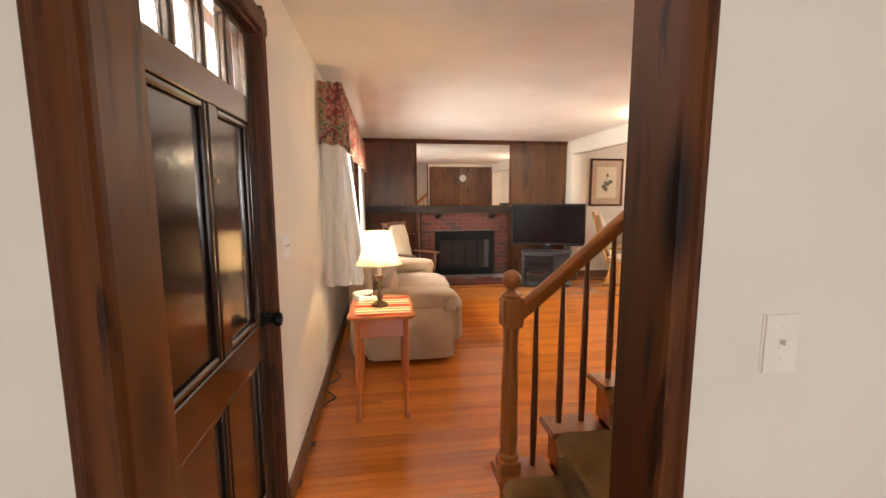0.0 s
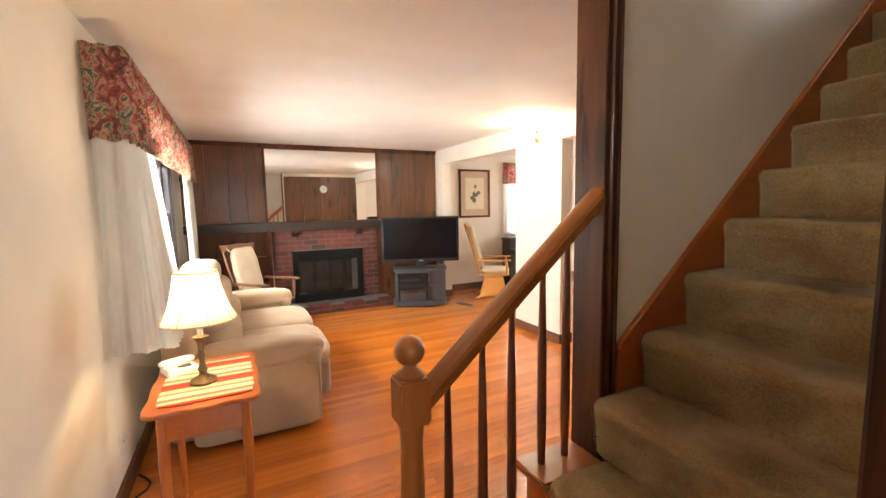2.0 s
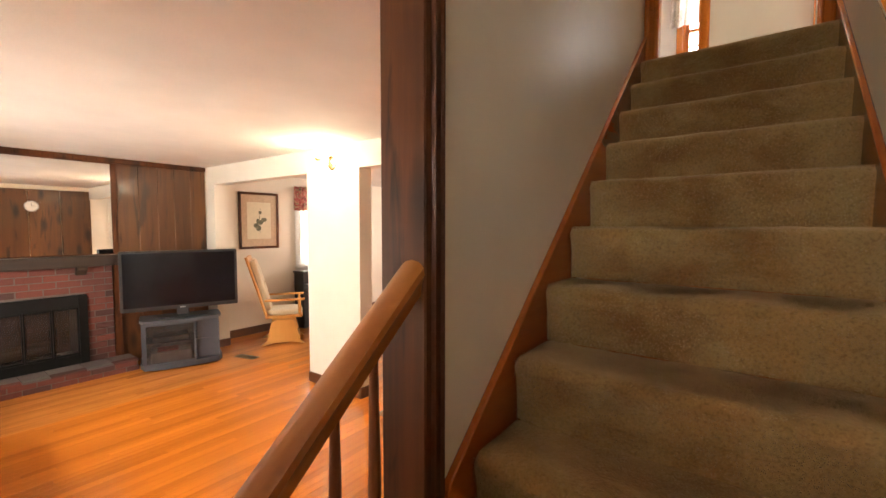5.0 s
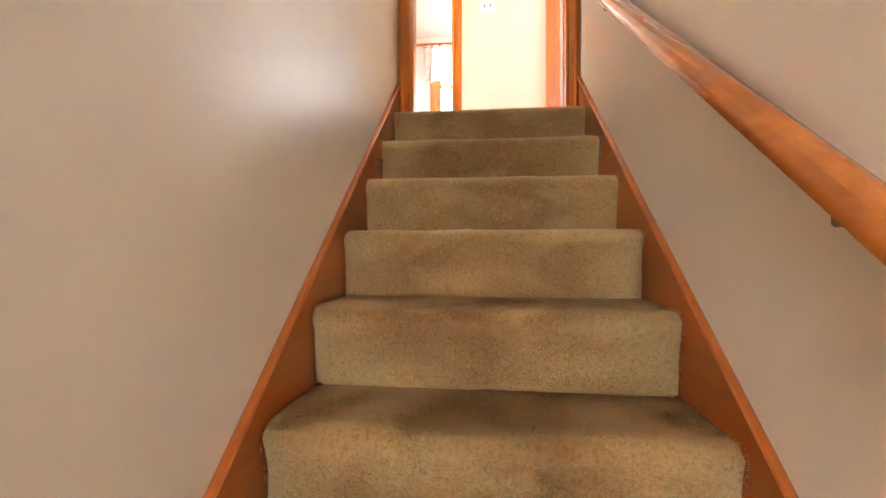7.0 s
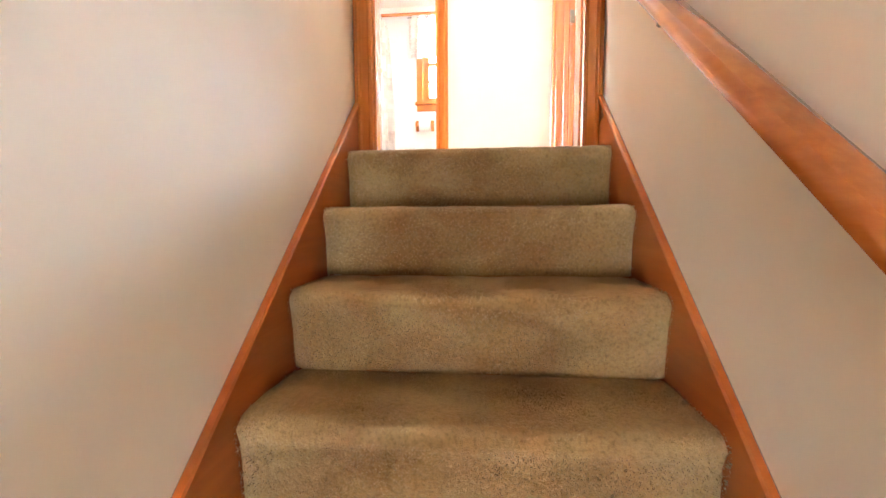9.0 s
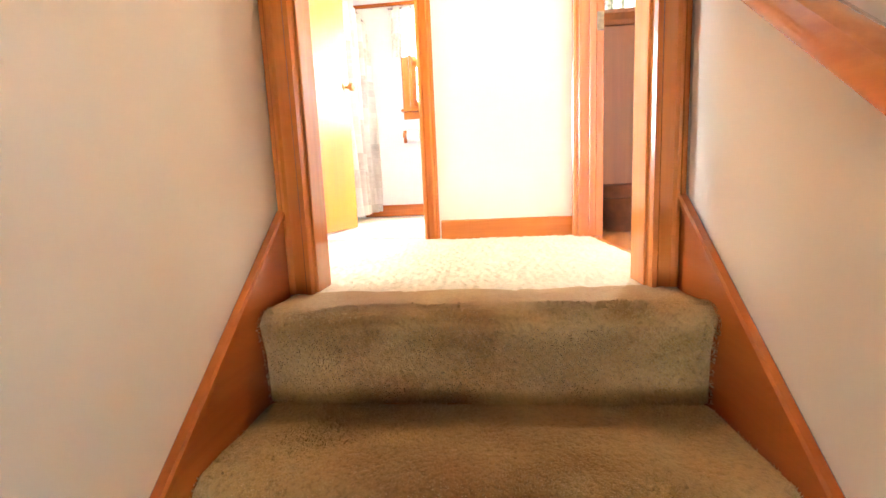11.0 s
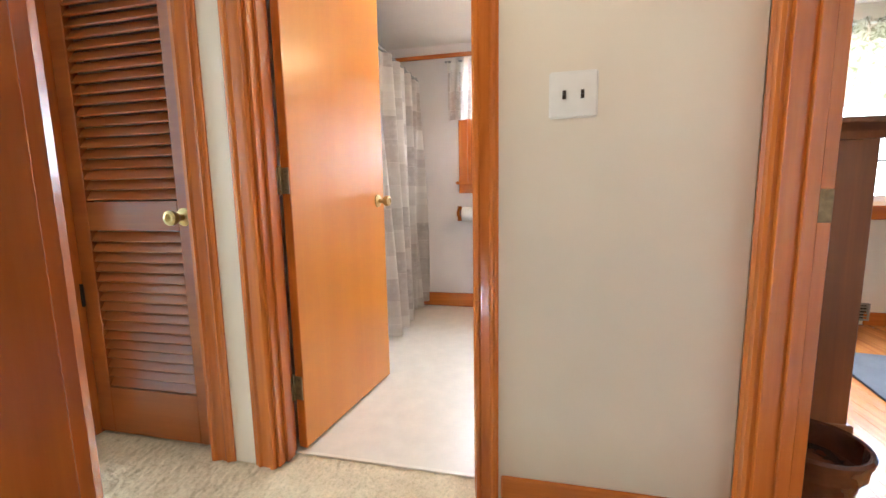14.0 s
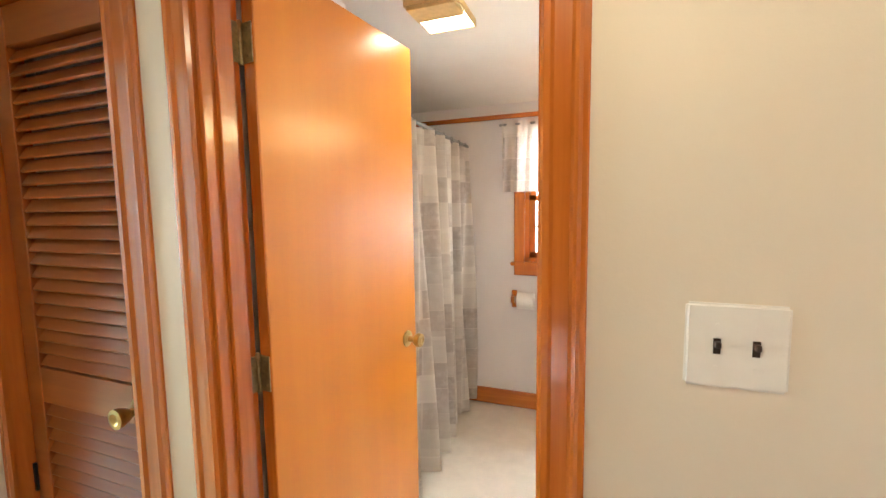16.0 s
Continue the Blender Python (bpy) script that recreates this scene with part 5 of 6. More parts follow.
def rocker(name, label, wood_m, cushion_m, m, tall=1.08, width=0.56, glider=False):
    t = thing(name, label, "rocking chair")
    t.matrix_world = m
    w = width / 2
    part("seat", block((-w + 0.03, w - 0.03, -0.24, 0.24, 0.36, 0.395), bev=0.012, seg=2), wood_m, t)
    part("seat_cushion", pillow((0, -0.01, 0.43), (width - 0.1, 0.46, 0.09), 3.5, 8, 0.04), cushion_m, t, "", True)
    tilt = pose(0, 0.22, 0.40, -16, 0, 0)
    for s in (-1, 1):
        pts = [tilt @ Vector((s * (w - 0.06), 0, 0)), tilt @ Vector((s * (w - 0.04), 0, tall * 0.3)), tilt @ Vector((s * (w - 0.03), 0.01, tall - 0.42))]
        part("back_post", tube(pts, [0.020, 0.018, 0.014], 10), wood_m, t, "", True)
        part("arm", block((s * w - 0.035, s * w + 0.035, -0.27, 0.24, 0.60, 0.625), bev=0.009, seg=2), wood_m, t)
        part("arm_post", tube([(s * (w - 0.02), -0.2, 0.38), (s * (w - 0.01), -0.2, 0.5), (s * w, -0.2, 0.605)], [0.015, 0.022, 0.014], 10), wood_m, t, "", True)
        if glider:
            part("side_panel", prism([(-0.26, 0.0), (-0.20, 0.05), (-0.14, 0.30), (-0.10, 0.34), (0.10, 0.34), (0.16, 0.30), (0.22, 0.06), (0.30, 0.0), (0.28, -0.002), (0.12, 0.03), (-0.10, 0.03), (-0.24, -0.002)], "x", s * (w - 0.05) - 0.014, s * (w - 0.05) + 0.014, 0.003), wood_m, t)
        else:
            part("rocker", tube([(s * (w - 0.05), -0.42 + 0.1 * i, 0.025 + 0.12 * ((i - 4.5) / 4.5) ** 2 * 0.8) for i in range(10)], 0.018, 8), wood_m, t, "", True)
            for y in (-0.18, 0.18):
                part("leg", tube([(s * (w - 0.05), y * 1.1, 0.04), (s * (w - 0.06), y, 0.2), (s * (w - 0.07), y, 0.365)], [0.014, 0.02, 0.014], 10), wood_m, t, "", True)
    if glider:
        part("stretcher", block((-w + 0.06, w - 0.06, -0.20, -0.16, 0.05, 0.11), (-w + 0.06, w - 0.06, 0.16, 0.20, 0.05, 0.11), bev=0.006), wood_m, t)
    crest = prism([(-w + 0.02, 0), (-w * 0.6, 0.0), (w * 0.6, 0.0), (w - 0.02, 0), (w + 0.01, 0.08), (w * 0.5, 0.075), (0, 0.09), (-w * 0.5, 0.075), (-w - 0.01, 0.08)], "y", -0.012, 0.012, 0.004)
    bmesh.ops.transform(crest, matrix=tilt @ Matrix.Translation((0, 0, tall - 0.50)), verts=crest.verts[:])
    part("crest_rail", crest, wood_m, t)
    for i in range(5):
        x = (i - 2) * (w - 0.07) / 2.2
        part("spindle", tube([tilt @ Vector((x, 0, 0)), tilt @ Vector((x, 0, tall - 0.49))], 0.009, 8), wood_m, t)
    bc = part("back_cushion", pillow((0, -0.045, (tall - 0.48) / 2 + 0.02), (width - 0.16, 0.09, tall - 0.52), 5.0, 12, 0.06, tilt), cushion_m, t, "", True)
    for i in (-1, 1):
        for j in range(3):
            part("button", pillow((i * 0.08, -0.096, 0.14 + 0.14 * j), (0.025, 0.014, 0.025), 2, 2, 0, tilt), cushion_m, bc)
        part("tie", tube([tilt @ Vector((i * (w - 0.09), -0.05, tall - 0.52)), tilt @ Vector((i * (w - 0.07), 0.0, tall - 0.45)), tilt @ Vector((i * (w - 0.06), 0.03, tall - 0.50))], 0.006, 6), cushion_m, bc)
    return t


rocker("rocking_chair", "dark wooden rocking chair with tufted cream cushions beside the sofa", ROCKWOOD, CUSHION, pose(0.98, 6.66, 0, 0, 0, 44), 1.10, 0.52)
rocker("glider_chair", "golden oak glider chair with tufted cream cushions", OAKCHAIR, CUSHION, pose(4.42, 6.93, 0, 0, 0, 56), 1.24, 0.54, True)

tb = thing("lamp_table", "cherry side table with a scalloped top and slim legs", "table", "", (0.535, 3.43, 0))
ol = []
for i in range(72):
    a = 2 * math.pi * i / 72
    cx, cy = math.cos(a), math.sin(a)
    r = 1 / (abs(cx) ** 7 + abs(cy) ** 7) ** (1 / 7)
    sc_ = 1 - 0.035 * max(0, math.cos(8 * a + math.pi)) + 0.04 * max(0, math.cos(4 * a + math.pi)) ** 6
    ol.append((0.215 * cx * r * sc_, 0.315 * cy * r * sc_))
part("tabletop", prism(ol, "z", 0.682, 0.70, 0.004), TABLEWOOD, tb)
part("apron", block((-0.155, 0.155, -0.245, -0.225, 0.55, 0.682), (-0.155, 0.155, 0.225, 0.245, 0.55, 0.682), (-0.165, -0.145, -0.23, 0.23, 0.55, 0.682), (0.145, 0.165, -0.23, 0.23, 0.55, 0.682), bev=0.003), TABLEWOOD, tb)
for sx in (-1, 1):
    for sy in (-1, 1):
        x, y = sx * 0.15, sy * 0.23
        part("leg", tube([(x, y, 0.68), (x, y, 0.55), (x + sx * 0.004, y + sy * 0.004, 0.45), (x, y, 0.2), (x, y, 0.035), (x + sx * 0.006, y + sy * 0.006, 0.012), (x + sx * 0.006, y + sy * 0.006, 0)], [0.022, 0.022, 0.021, 0.015, 0.011, 0.018, 0.014], 10), TABLEWOOD, tb, "", True)
mt = thing("place_mat", "striped red, cream and olive woven mat on the table", "mat", "", (0.545, 3.42, 0.7))
part("cloth", pillow((0, 0, 0.003), (0.36, 0.50, 0.005), 12, 6), STRIPES, mt)
lp = thing("table_lamp", "brass candlestick table lamp with a pleated cream shade, lit", "lamp", "", (0.525, 3.38, 0.706))
part("base", lathe([(0.055, 0), (0.056, 0.01), (0.045, 0.022), (0.022, 0.032), (0.014, 0.045), (0.022, 0.06), (0.015, 0.075), (0.011, 0.10), (0.018, 0.12), (0.013, 0.14), (0.015, 0.18), (0.022, 0.195), (0.032, 0.205), (0.032, 0.21), (0.012, 0.214), (0.012, 0.25)]), ANTIQUE, lp, "antique brass stem", True)
part("candle_sleeve", lathe([(0.013, 0.214), (0.013, 0.30)], seg=16), IVORY, lp, "", True)
part("bulb", lathe([(0.012, 0.30), (0.012, 0.32), (0.003, 0.325)], seg=12), IVORY, lp, "", True)
sh = bmesh.new()
rings = []
for h, r in ((0.285, 0.150), (0.30, 0.141), (0.33, 0.126), (0.38, 0.109), (0.44, 0.094), (0.50, 0.084)):
    rings.append([sh.verts.new(((r * (1 + 0.012 * math.cos(i * math.pi))) * math.cos(2 * math.pi * i / 96), (r * (1 + 0.012 * math.cos(i * math.pi))) * math.sin(2 * math.pi * i / 96), h)) for i in range(96)])
for a, b in zip(rings, rings[1:]):
    for i in range(96):
        sh.faces.new((a[i], a[(i + 1) % 96], b[(i + 1) % 96], b[i]))
bmesh.ops.solidify(sh, geom=sh.faces[:], thickness=0.0015)
part("shade", sh, SHADE, lp, "pleated cream cloth shade")
for n in range(8):
    a = n * math.pi / 4 + 0.3
    part("shade_rib", tube([(r * math.cos(a), r * math.sin(a), h) for h, r in ((0.285, 0.153), (0.30, 0.144), (0.33, 0.129), (0.38, 0.112), (0.44, 0.097), (0.50, 0.087))], 0.0022, 6), CUSHION, lp)
for h, r in ((0.285, 0.151), (0.50, 0.085)):
    part("shade_trim", tube([(r * math.cos(a * math.pi / 16), r * math.sin(a * math.pi / 16), h) for a in range(33)], 0.004, 6), CUSHION, lp)
ph = thing("telephone", "white desk telephone on the table", "telephone", "", (0.42, 3.58, 0.7))
ph.rotation_euler = (0, 0, radians(25))
ph.scale = (0.8, 0.8, 0.8)
part("body", prism([(-0.09, 0), (0.09, 0), (0.09, 0.03), (-0.09, 0.055)], "y", -0.07, 0.07, 0.008), WHITEP, ph)
part("handset", pillow((-0.01, 0.035, 0.062), (0.19, 0.05, 0.04), 3.5, 6), WHITEP, ph, "", True)
part("display", block((-0.03, 0.04, -0.05, -0.015, 0.040, 0.048), m=None), PLASTIC, ph)
cb = thing("power_cord", "black cord lying along the baseboard", "cord")
part("cord", tube([(0.14, 3.40 + 0.05 * i, 0.008) if i < 2 else (0.15 + 0.05 * math.sin(i * 0.9), 3.4 + 0.055 * i, 0.008) for i in range(12)], 0.005, 6), BLACK, cb)
cl = thing("wall_clock", "round pale clock on the pine boards", "clock", "", (2.83, YN1 + 0.018, 1.96))
part("case", lathe([(0.10, 0), (0.105, 0.01), (0.10, 0.025), (0.09, 0.022), (0.002, 0.02)], m=pose(0, 0, 0, -90, 0, 0)), SILVER, cl, "", True)
part("dial", lathe([(0.088, 0.021), (0.088, 0.024), (0.002, 0.0245)], m=pose(0, 0, 0, -90, 0, 0)), WHITEP, cl)
part("pointer", block((-0.003, 0.003, 0.025, 0.027, 0, 0.06), (0, 0.045, 0.025, 0.027, -0.003, 0.003)), BLACK, cl)

# ---------------------------------------------------------------- nook and far room
pf = thing("framed_print", "framed botanical print in a wide tan mat", "picture", "", (4.467, 7.618, 1.675))
part("frame", block((-0.31, -0.275, -0.03, 0, -0.415, 0.415), (0.275, 0.31, -0.03, 0, -0.415, 0.415), (-0.275, 0.275, -0.03, 0, 0.38, 0.415), (-0.275, 0.275, -0.03, 0, -0.415, -0.38), bev=0.005), DARK, pf, "dark wooden frame")
part("mat", block((-0.275, 0.275, -0.012, -0.006, -0.38, 0.38)), MATBOARD, pf)
pr = part("print", block((-0.185, 0.185, -0.015, -0.012, -0.27, 0.27)), PAPER, pf, "cream paper with a grey-green plant")
random.seed(5)
for i in range(9):
    a = random.uniform(0, 6.3)
    x, z = 0.07 * math.cos(a) * random.uniform(0.3, 1.2), 0.02 + 0.13 * math.sin(a) * random.uniform(0.3, 1.2)
    part("leaf", pillow((x, -0.0155, z), (random.uniform(0.04, 0.09), 0.002, random.uniform(0.04, 0.08)), 2.2, 3), INK, pr)
part("stem", tube([(0.01, -0.0155, -0.18), (0.0, -0.0155, 0), (0.02, -0.0155, 0.18)], 0.003, 6), INK, pr)
pn = thing("piano", "black upright keyboard piano under the nook window", "piano")
part("cabinet", block((4.98, 6.05, 7.28, 7.52, 0.0, 0.86), bev=0.006), PLASTIC, pn)
part("keybed", block((4.98, 6.05, 7.0, 7.28, 0.60, 0.70), bev=0.006), PLASTIC, pn)
part("lid", block((4.96, 6.07, 7.24, 7.53, 0.86, 0.885), bev=0.006), PLASTIC, pn)
part("keys", block((5.06, 5.97, 7.02, 7.16, 0.70, 0.715), bev=0.002), WHITEP, pn, "white keys")
for x in (5.0, 5.99):
    part("leg", block((x, x + 0.05, 7.02, 7.08, 0, 0.6), bev=0.004), PLASTIC, pn)
dv = thing("desk_speaker", "small black box standing on the piano", "speaker", "", (5.45, 7.38, 0.885))
part("case", block((-0.1, 0.1, -0.05, 0.05, 0, 0.16), bev=0.01), PLASTIC, dv)
et = thing("etagere", "bamboo shelf unit against the far wall", "shelf unit", "", (7.55, 7.38, 0))
for x in (-0.28, 0.28):
    for y in (-0.15, 0.15):
        part("post", tube([(x, y, 0.28 * i) for i in range(8)], [0.016 if i % 2 else 0.012 for i in range(8)], 8), TABLEWOOD, et)
for z in (0.12, 0.62, 1.12, 1.62):
    part("shelf", block((-0.29, 0.29, -0.16, 0.16, z, z + 0.015), bev=0.003), TABLEWOOD, et)
for nm, lab, x, z, h in (("vase", "small amber vase on the bamboo shelf", -0.1, 1.135, 0.18), ("vase", "squat brown vase on the bamboo shelf", 0.12, 0.635, 0.14)):
    v = thing(nm, lab, "vase", "", (7.55 + x, 7.38, z))
    part("body", lathe([(0.03, 0), (0.055, h * 0.3), (0.05, h * 0.6), (0.022, h * 0.85), (0.03, h)], seg=20), POT, v, "", True)
for at, turn in (((3.70, 6.62, 0.0), -75), ((3.60, 4.09, 0.0), 90)):
    fv = thing("floor_register", "brown metal floor register in the oak floor", "register", "floor registers", at)
    fv.rotation_euler = (0, 0, radians(turn))
    part("frame", block((-0.15, 0.15, -0.055, -0.045, 0, 0.005), (-0.15, 0.15, 0.045, 0.055, 0, 0.005), (-0.15, -0.14, -0.045, 0.045, 0, 0.005), (0.14, 0.15, -0.045, 0.045, 0, 0.005)), ANTIQUE, fv)
    for i in range(14):
        part("slat", block((-0.135 + 0.02 * i, -0.125 + 0.02 * i, -0.045, 0.045, 0, 0.004)), ANTIQUE, fv)
cf = thing("wall_sconce", "lit brass wall sconce with two small bulbs high on the partition", "sconce", "", (XP0, 4.95, 2.19))
part("back_plate", lathe([(0.055, 0), (0.06, 0.008), (0.045, 0.016), (0.002, 0.018)], m=pose(0, 0, 0, 0, -90, 0)), BRASS, cf, "", True)
for s in (-1, 1):
    part("arm", tube([(-0.015, 0, 0), (-0.06, s * 0.05, -0.02), (-0.09, s * 0.09, 0.0), (-0.09, s * 0.09, 0.03)], 0.006, 8), BRASS, cf, "", True)
    part("cup", lathe([(0.012, 0), (0.03, 0.015), (0.032, 0.03)], -0.09, s * 0.09, 0.025, 16), BRASS, cf, "", True)
    part("bulb", lathe([(0.008, 0), (0.016, 0.02), (0.012, 0.045), (0.003, 0.06)], -0.09, s * 0.09, 0.045, 12), BULB, cf, "", True)
vn = thing("vanity_light", "lit brass vanity light bar with three globe bulbs", "vanity light", "", (6.27, 1.55, 4.45))
part("base", block((-0.26, 0.26, 0.0, 0.03, -0.05, 0.05), bev=0.006, seg=2), BRASS, vn)
for x in (-0.17, 0.0, 0.17):
    part("socket", lathe([(0.022, 0.03), (0.022, 0.06), (0.016, 0.066)], m=pose(x, 0, 0, -90, 0, 0)), BRASS, vn, "", True)
    part("bulb", lathe([(0.016, 0.064)] + [(0.045 * math.sin(a * math.pi / 10), 0.108 - 0.045 * math.cos(a * math.pi / 10)) for a in range(2, 10)] + [(0.002, 0.153)], m=pose(x, 0, 0, -90, 0, 0)), GLOBE, vn, "lit globe bulb" if x == 0 else "", True)

cd = thing("ceiling_light", "lit glass dome light on the landing ceiling", "ceiling light", "", (4.60, 1.95, H3))
part("pan", lathe([(0.15, -0.018), (0.155, -0.012), (0.155, 0.0)], seg=32), BRASS, cd, "", True)
part("dome", lathe([(0.002, -0.085), (0.05, -0.080), (0.095, -0.062), (0.125, -0.036), (0.135, -0.018)], seg=32), DOME, cd, "glowing frosted glass dome", True)

# ---------------------------------------------------------------- bathroom and bedroom
bl = thing("bath_ceiling_light", "square brass ceiling light with a bright diffuser", "ceiling light", "", (5.89, 2.557, H3))
part("frame", block((-0.12, 0.12, -0.092, -0.085, -0.03, 0), (-0.12, 0.12, 0.085, 0.092, -0.03, 0), (-0.12, -0.112, -0.085, 0.085, -0.03, 0), (0.112, 0.12, -0.085, 0.085, -0.03, 0), (-0.112, -0.01, -0.085, 0.085, -0.04, -0.02), bev=0.002), plain("pale_gold_enamel", (0.62, 0.45, 0.20), 0.4), bl)
df = part("diffuser", block((-0.01, 0.112, -0.085, 0.085, -0.027, -0.022)), BRIGHT, bl, "bright diffuser")
tp = thing("toilet_paper_holder", "wooden holder with a white paper roll", "paper holder", "", (7.3, 2.50, 3.38))
part("bracket", block((-0.02, 0, 0.05, 0.085, -0.06, 0.06), (-0.08, -0.02, 0.055, 0.08, -0.02, 0.03), bev=0.004), TRIM, tp)
part("bracket", block((-0.02, 0, -0.125, -0.09, -0.06, 0.06), (-0.08, -0.02, -0.12, -0.095, -0.02, 0.03), bev=0.004), TRIM, tp)
part("roll", lathe([(0.055, -0.055), (0.055, 0.055)], m=pose(-0.065, -0.02, 0, 90, 0, 0)), WHITEP, tp, "white paper roll", True)
ch = thing("chest", "tall dark walnut chest with a moulded top", "chest", "", (5.68, 0.80, H2 - 0.0))
ch.scale = (1, 1, 0.981)
part("body", block((0, 0.85, 0.0, 0.50, 0.06, 1.135), bev=0.004), CHESTWOOD, ch)
part("cornice", prism([(-0.005, 1.135), (-0.02, 1.16), (-0.055, 1.185), (-0.055, 1.205), (0.905, 1.205), (0.905, 1.185), (0.87, 1.16), (0.855, 1.135)], "y", -0.03, 0.505, 0.003), CHESTWOOD, ch)
part("plinth", block((-0.015, 0.865, -0.015, 0.505, 0.0, 0.075), bev=0.006), CHESTWOOD, ch)
for i in range(4):
    dr = part("drawer", block((0.03, 0.82, -0.014, 0.0, 0.10 + 0.26 * i, 0.34 + 0.26 * i), bev=0.004), CHESTWOOD, ch)
    for x in (0.22, 0.63):
        part("pull", lathe([(0.010, 0), (0.009, 0.015), (0.018, 0.025), (0.012, 0.033), (0.002, 0.034)], m=pose(x, -0.014, 0.22 + 0.26 * i, 90, 0, 0)), CHESTWOOD, dr, "", True)
pt = thing("planter", "dark red-brown glazed planter with a wide rim, empty", "planter", "", (5.27, 1.145, H2))
part("pot", lathe([(0.083, 0), (0.087, 0.012), (0.085, 0.03), (0.093, 0.06), (0.105, 0.11), (0.114, 0.155), (0.117, 0.16)], seg=40), POT, pt, "", True)
part("rim", lathe([(0.117, 0.158), (0.126, 0.162), (0.128, 0.195), (0.135, 0.205), (0.138, 0.222), (0.132, 0.230), (0.122, 0.226), (0.116, 0.20), (0.105, 0.12), (0.09, 0.06), (0.002, 0.055)], seg=40), POT, pt, "thick rolled rim", True)

rg = thing("rug", "blue-grey rug on the bedroom floor", "rug", "", (5.6, -0.80, H2))
rg.rotation_euler = (0, 0, radians(-8.6))
part("cloth", block((-0.85, 0.92, -1.3, 1.28, 0.002, 0.012), bev=0.004), RUGCLOTH, rg)
wv = thing("wall_register", "grey metal register low on the bedroom wall", "register", "", (7.3, -0.175, 2.692))
part("frame", block((-0.02, 0, -0.10, 0.10, -0.06, -0.048), (-0.02, 0, -0.10, 0.10, 0.048, 0.06), (-0.02, 0, -0.10, -0.088, -0.048, 0.048), (-0.02, 0, 0.088, 0.10, -0.048, 0.048)), GREYMETAL, wv)
part("back", block((-0.004, 0, -0.088, 0.088, -0.048, 0.048)), BLACK, wv)
for i in range(4):
    part("slat", block((-0.016, -0.006, -0.088, 0.088, -0.036 + 0.022 * i, -0.028 + 0.022 * i)), GREYMETAL, wv)
part("divider", block((-0.018, -0.006, -0.004, 0.004, -0.048, 0.048)), GREYMETAL, wv)

# ---------------------------------------------------------------- hearth and bricks
hearth = tagged(new("hearth"), "low brick hearth topped with slate", "hearth", "", "structure")
HX0, HX1, HY0 = 1.02, 2.76, 7.16
part("core", block((HX0 + 0.012, HX1 - 0.012, HY0 + 0.012, YB - 0.07, 0, 0.108)), MORTAR, hearth)
surround = tagged(new("chimney_breast"), "red brick fireplace surround with grey joints", "fireplace", "", "structure")
part("mortar_bed", holed("y", YB - 0.066, YB - 0.002, 1.15, 2.635, 0, 1.165, [(1.44, 2.35, 0.12, 0.80)]), MORTAR, surround)
brick_mesh = None


def brick(parent, x0, x1, y0, y1, z0, z1, mat=None, name="brick"):
    """One brick, an object of its own on a shared unit mesh."""
    global brick_mesh
    if brick_mesh is None:
        bm = block((-0.5, 0.5, -0.5, 0.5, -0.5, 0.5), bev=0.03)
        brick_mesh = bpy.data.meshes.new("brick")
        bm.to_mesh(brick_mesh)
        bm.free()
        brick_mesh.materials.append(BRICK)
    ob = new(name, brick_mesh)
    if mat:
        ob.material_slots[0].link = "OBJECT"
        ob.material_slots[0].material = mat
    ob.parent = parent
    ob.location = ((x0 + x1) / 2, (y0 + y1) / 2, (z0 + z1) / 2)
    ob.scale = (x1 - x0, y1 - y0, z1 - z0)
    return ob


random.seed(3)
row, z = 0, 0.115
while z < 1.13:
    x = 1.15 - (0.10 if row % 2 else 0)
    while x < 2.63:
        a, b = max(x, 1.15), min(x + 0.193, 2.635)
        top = min(z + 0.060, 1.16)
        spans = [(a, b)]
        if z + 0.03 < 0.86:
            spans = [(p, q) for p, q in ((a, min(b, 1.40)), (max(a, 2.39), b)) if q - p > 0.02]
        for p, q in spans:
            j = random.uniform(-0.003, 0.003)
            if q - p > 0.02:
                brick(surround, p + 0.001, q - 0.001, YB - 0.075 + j, YB - 0.04, z, top)
        x += 0.203
    z += 0.070
    row += 1
for k in range(2):
    x = HX0 - (0.10 if k else 0)
    while x < HX1:
        a, b = max(x, HX0), min(x + 0.193, HX1)
        if b - a > 0.03:
            brick(hearth, a, b, HY0 + random.uniform(-0.003, 0.003), HY0 + 0.05, 0.002 + 0.056 * k, 0.05 + 0.056 * k)
        x += 0.203
    y = HY0 + 0.06
    while y < YB - 0.1:
        brick(hearth, HX1 - 0.05, HX1, y, min(y + 0.19, YB - 0.07), 0.002 + 0.056 * k, 0.05 + 0.056 * k)
        y += 0.203
x = HX0
i = 0
while x < HX1 - 0.02:
    w = min((0.28, 0.22, 0.31, 0.20)[i % 4], HX1 - x)
    brick(hearth, x + 0.003, x + w - 0.003, HY0 + 0.10, YB - 0.08, 0.10, 0.122, SLATE, "slate_tile")
    if i % 2 == 0:
        brick(hearth, x + 0.003, x + w - 0.003, HY0 - 0.004, HY0 + 0.094, 0.106, 0.124, None)
    else:
        brick(hearth, x + 0.003, x + w - 0.003, HY0 - 0.004, HY0 + 0.094, 0.106, 0.123, SLATE, "slate_tile")
    x += w
    i += 1

# ---------------------------------------------------------------- floor boards
random.seed(11)
unit = bpy.data.meshes.new("plank")
bm = block((0, 1, 0, 1, -1, 0))
bm.to_mesh(unit)
bm.free()
unit.materials.append(OAK)
rest_v, rest_f = [], []


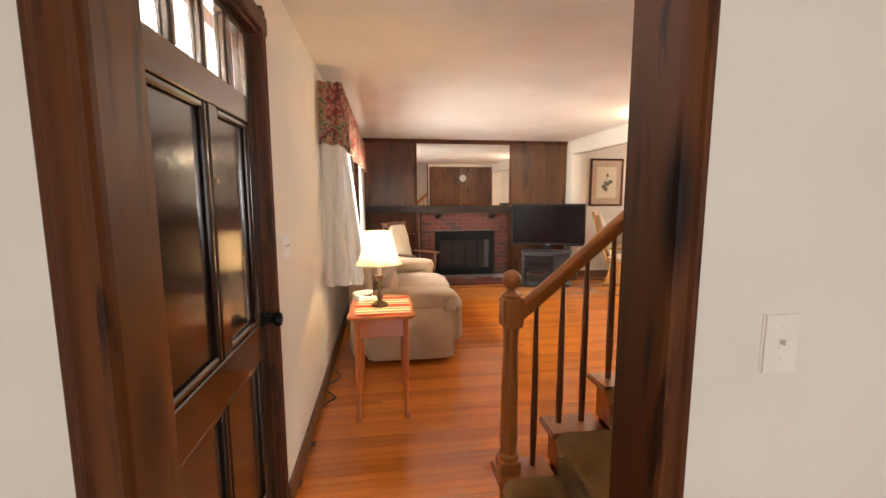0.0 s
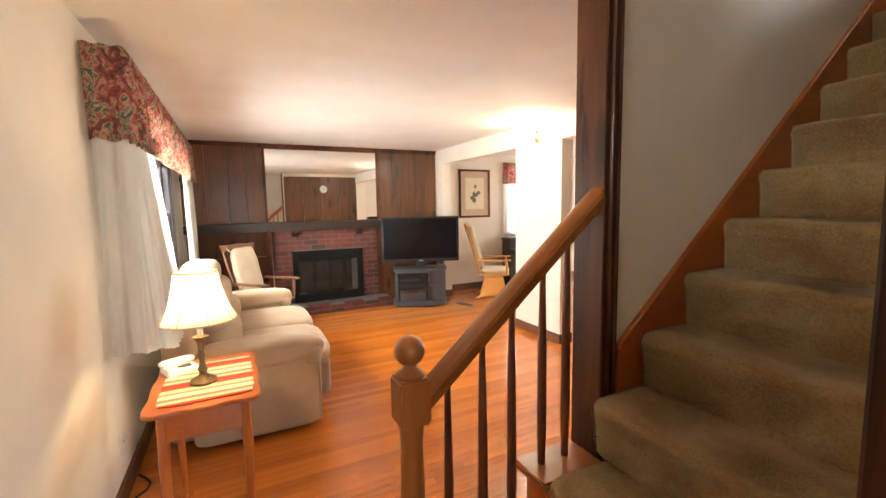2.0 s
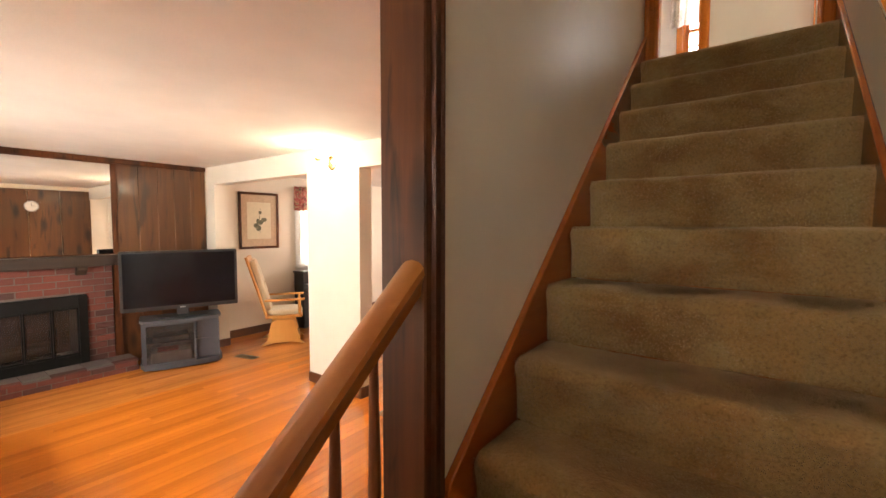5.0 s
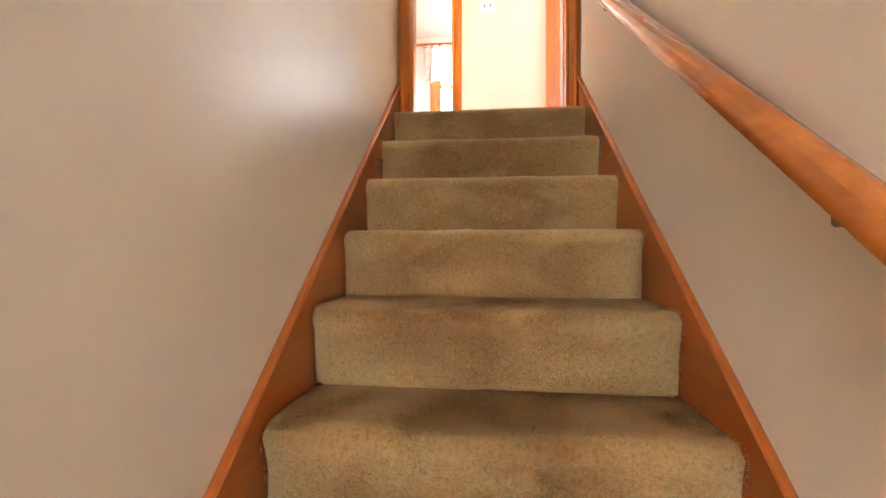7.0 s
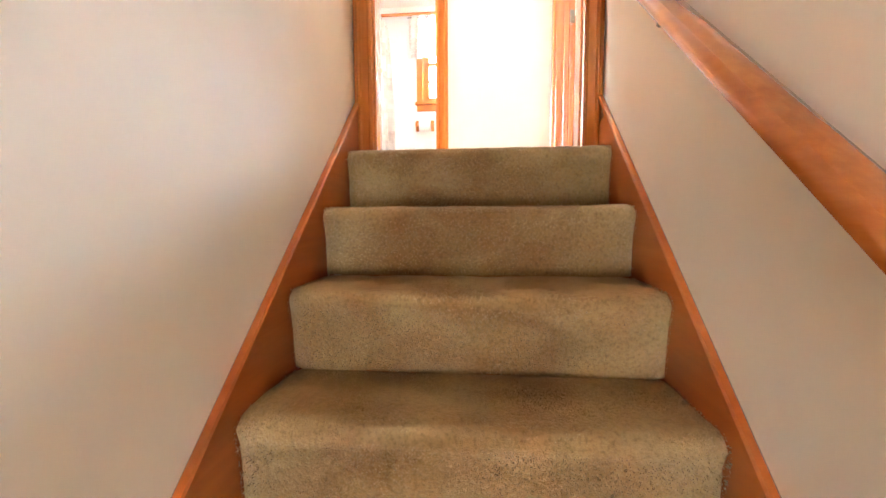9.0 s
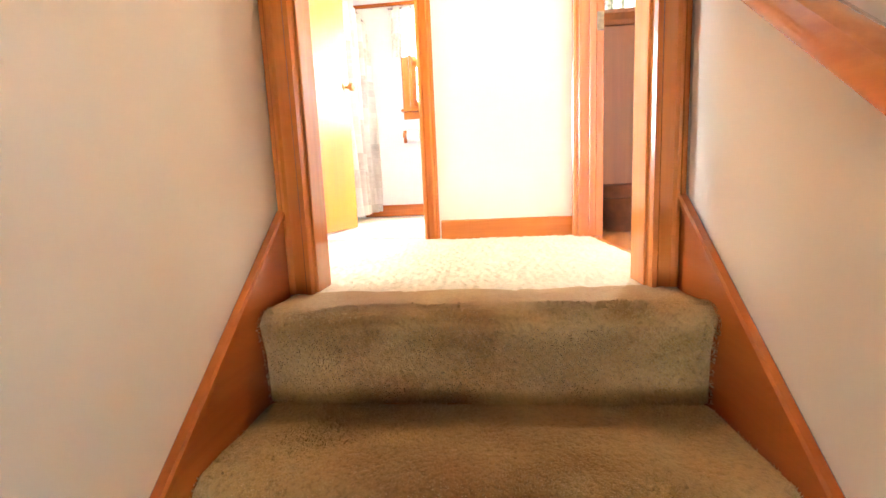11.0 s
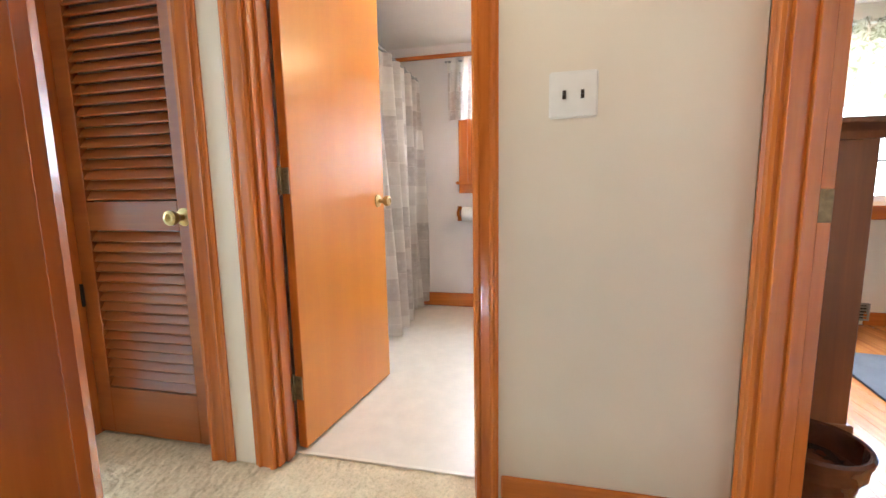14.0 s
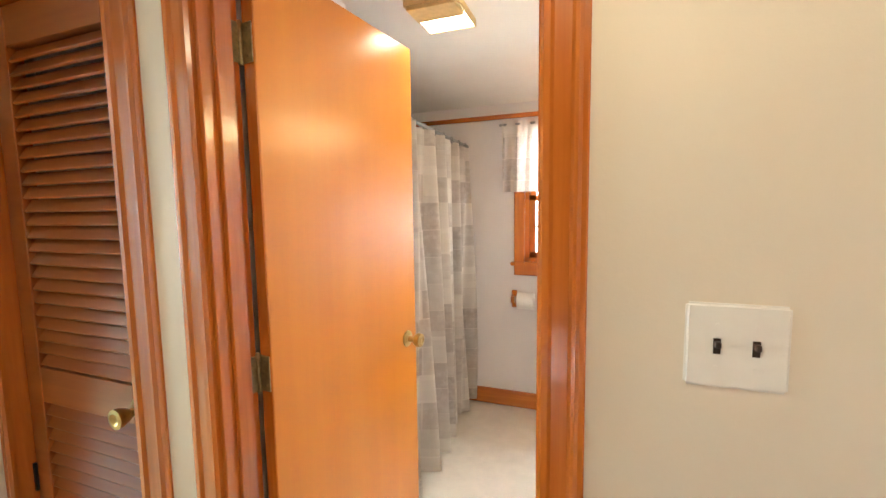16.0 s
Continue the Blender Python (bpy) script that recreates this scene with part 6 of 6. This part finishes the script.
def rest_plank(x0, x1, y0, y1, z):
    n = len(rest_v)
    rest_v.extend([(x0, y0, z), (x1, y0, z), (x1, y1, z), (x0, y1, z), (x0, y0, z - 0.008), (x1, y0, z - 0.008), (x1, y1, z - 0.008), (x0, y1, z - 0.008)])
    rest_f.extend([(n, n + 1, n + 2, n + 3), (n, n + 4, n + 5, n + 1), (n + 1, n + 5, n + 6, n + 2), (n + 2, n + 6, n + 7, n + 3), (n + 3, n + 7, n + 4, n)])


made = 0
y = 0.0
while y < 7.6:
    x = (XF if y > YS0 else -1.9) - random.uniform(0, 0.8)
    lo = XF if y > YS0 else -1.9
    hi = 8.98 if y > YN1 else 4.0
    while x < hi:
        ln = random.choice((0.7, 1.1, 1.5, 2.0, 2.6))
        a, b = max(x, lo), min(x + ln, hi)
        x += ln
        if b - a < 0.05:
            continue
        if 2.40 < y < 6.2 and a < 3.7 and made < 298:
            ob = new("plank", unit)
            ob.parent = sub
            ob.location, ob.scale = (a + 0.0006, y + 0.0006, 0.0), (b - a - 0.0012, 0.0566 - 0.0012, 0.008)
            made += 1
        else:
            rest_plank(a + 0.0006, b - 0.0006, y + 0.0006, y + 0.056, 0.0)
    y += 0.0566
y = -2.9
while y < 1.33:
    x = 4.13 - random.uniform(0, 0.8)
    while x < 7.29:
        ln = random.choice((0.7, 1.1, 1.5, 2.0))
        a, b = max(x, 4.13), min(x + ln, 7.29)
        x += ln
        if b - a > 0.05:
            rest_plank(a + 0.0006, b - 0.0006, y + 0.0006, y + 0.056, H2)
    y += 0.0566
me = bpy.data.meshes.new("floor_boards")
me.from_pydata(rest_v, [], rest_f)
k = Nodes("strip_oak_joined")
a = k.noise((0.05, 1, 1), 45, 5, 0.65, 0.3)
rnd = k.n("ShaderNodeNewGeometry").outputs["Random Per Island"]
hsv = k.n("ShaderNodeHueSaturation", Color=k.ramp(a, [(0.3, (0.37, 0.115, 0.022)), (0.75, (0.60, 0.22, 0.045))]))
mp = k.n("ShaderNodeMapRange", Value=rnd)
mp.inputs["To Min"].default_value, mp.inputs["To Max"].default_value = 0.8, 1.2
k.t.links.new(mp.outputs[0], hsv.inputs["Value"])
k.set(Base_Color=hsv.outputs[0], Roughness=0.21, Coat_Weight=0.35, Coat_Roughness=0.12)
me.materials.append(k.m)
tagged(new("floor_boards", me), "varnished orange oak strip floor", "floor", "", "stuff")
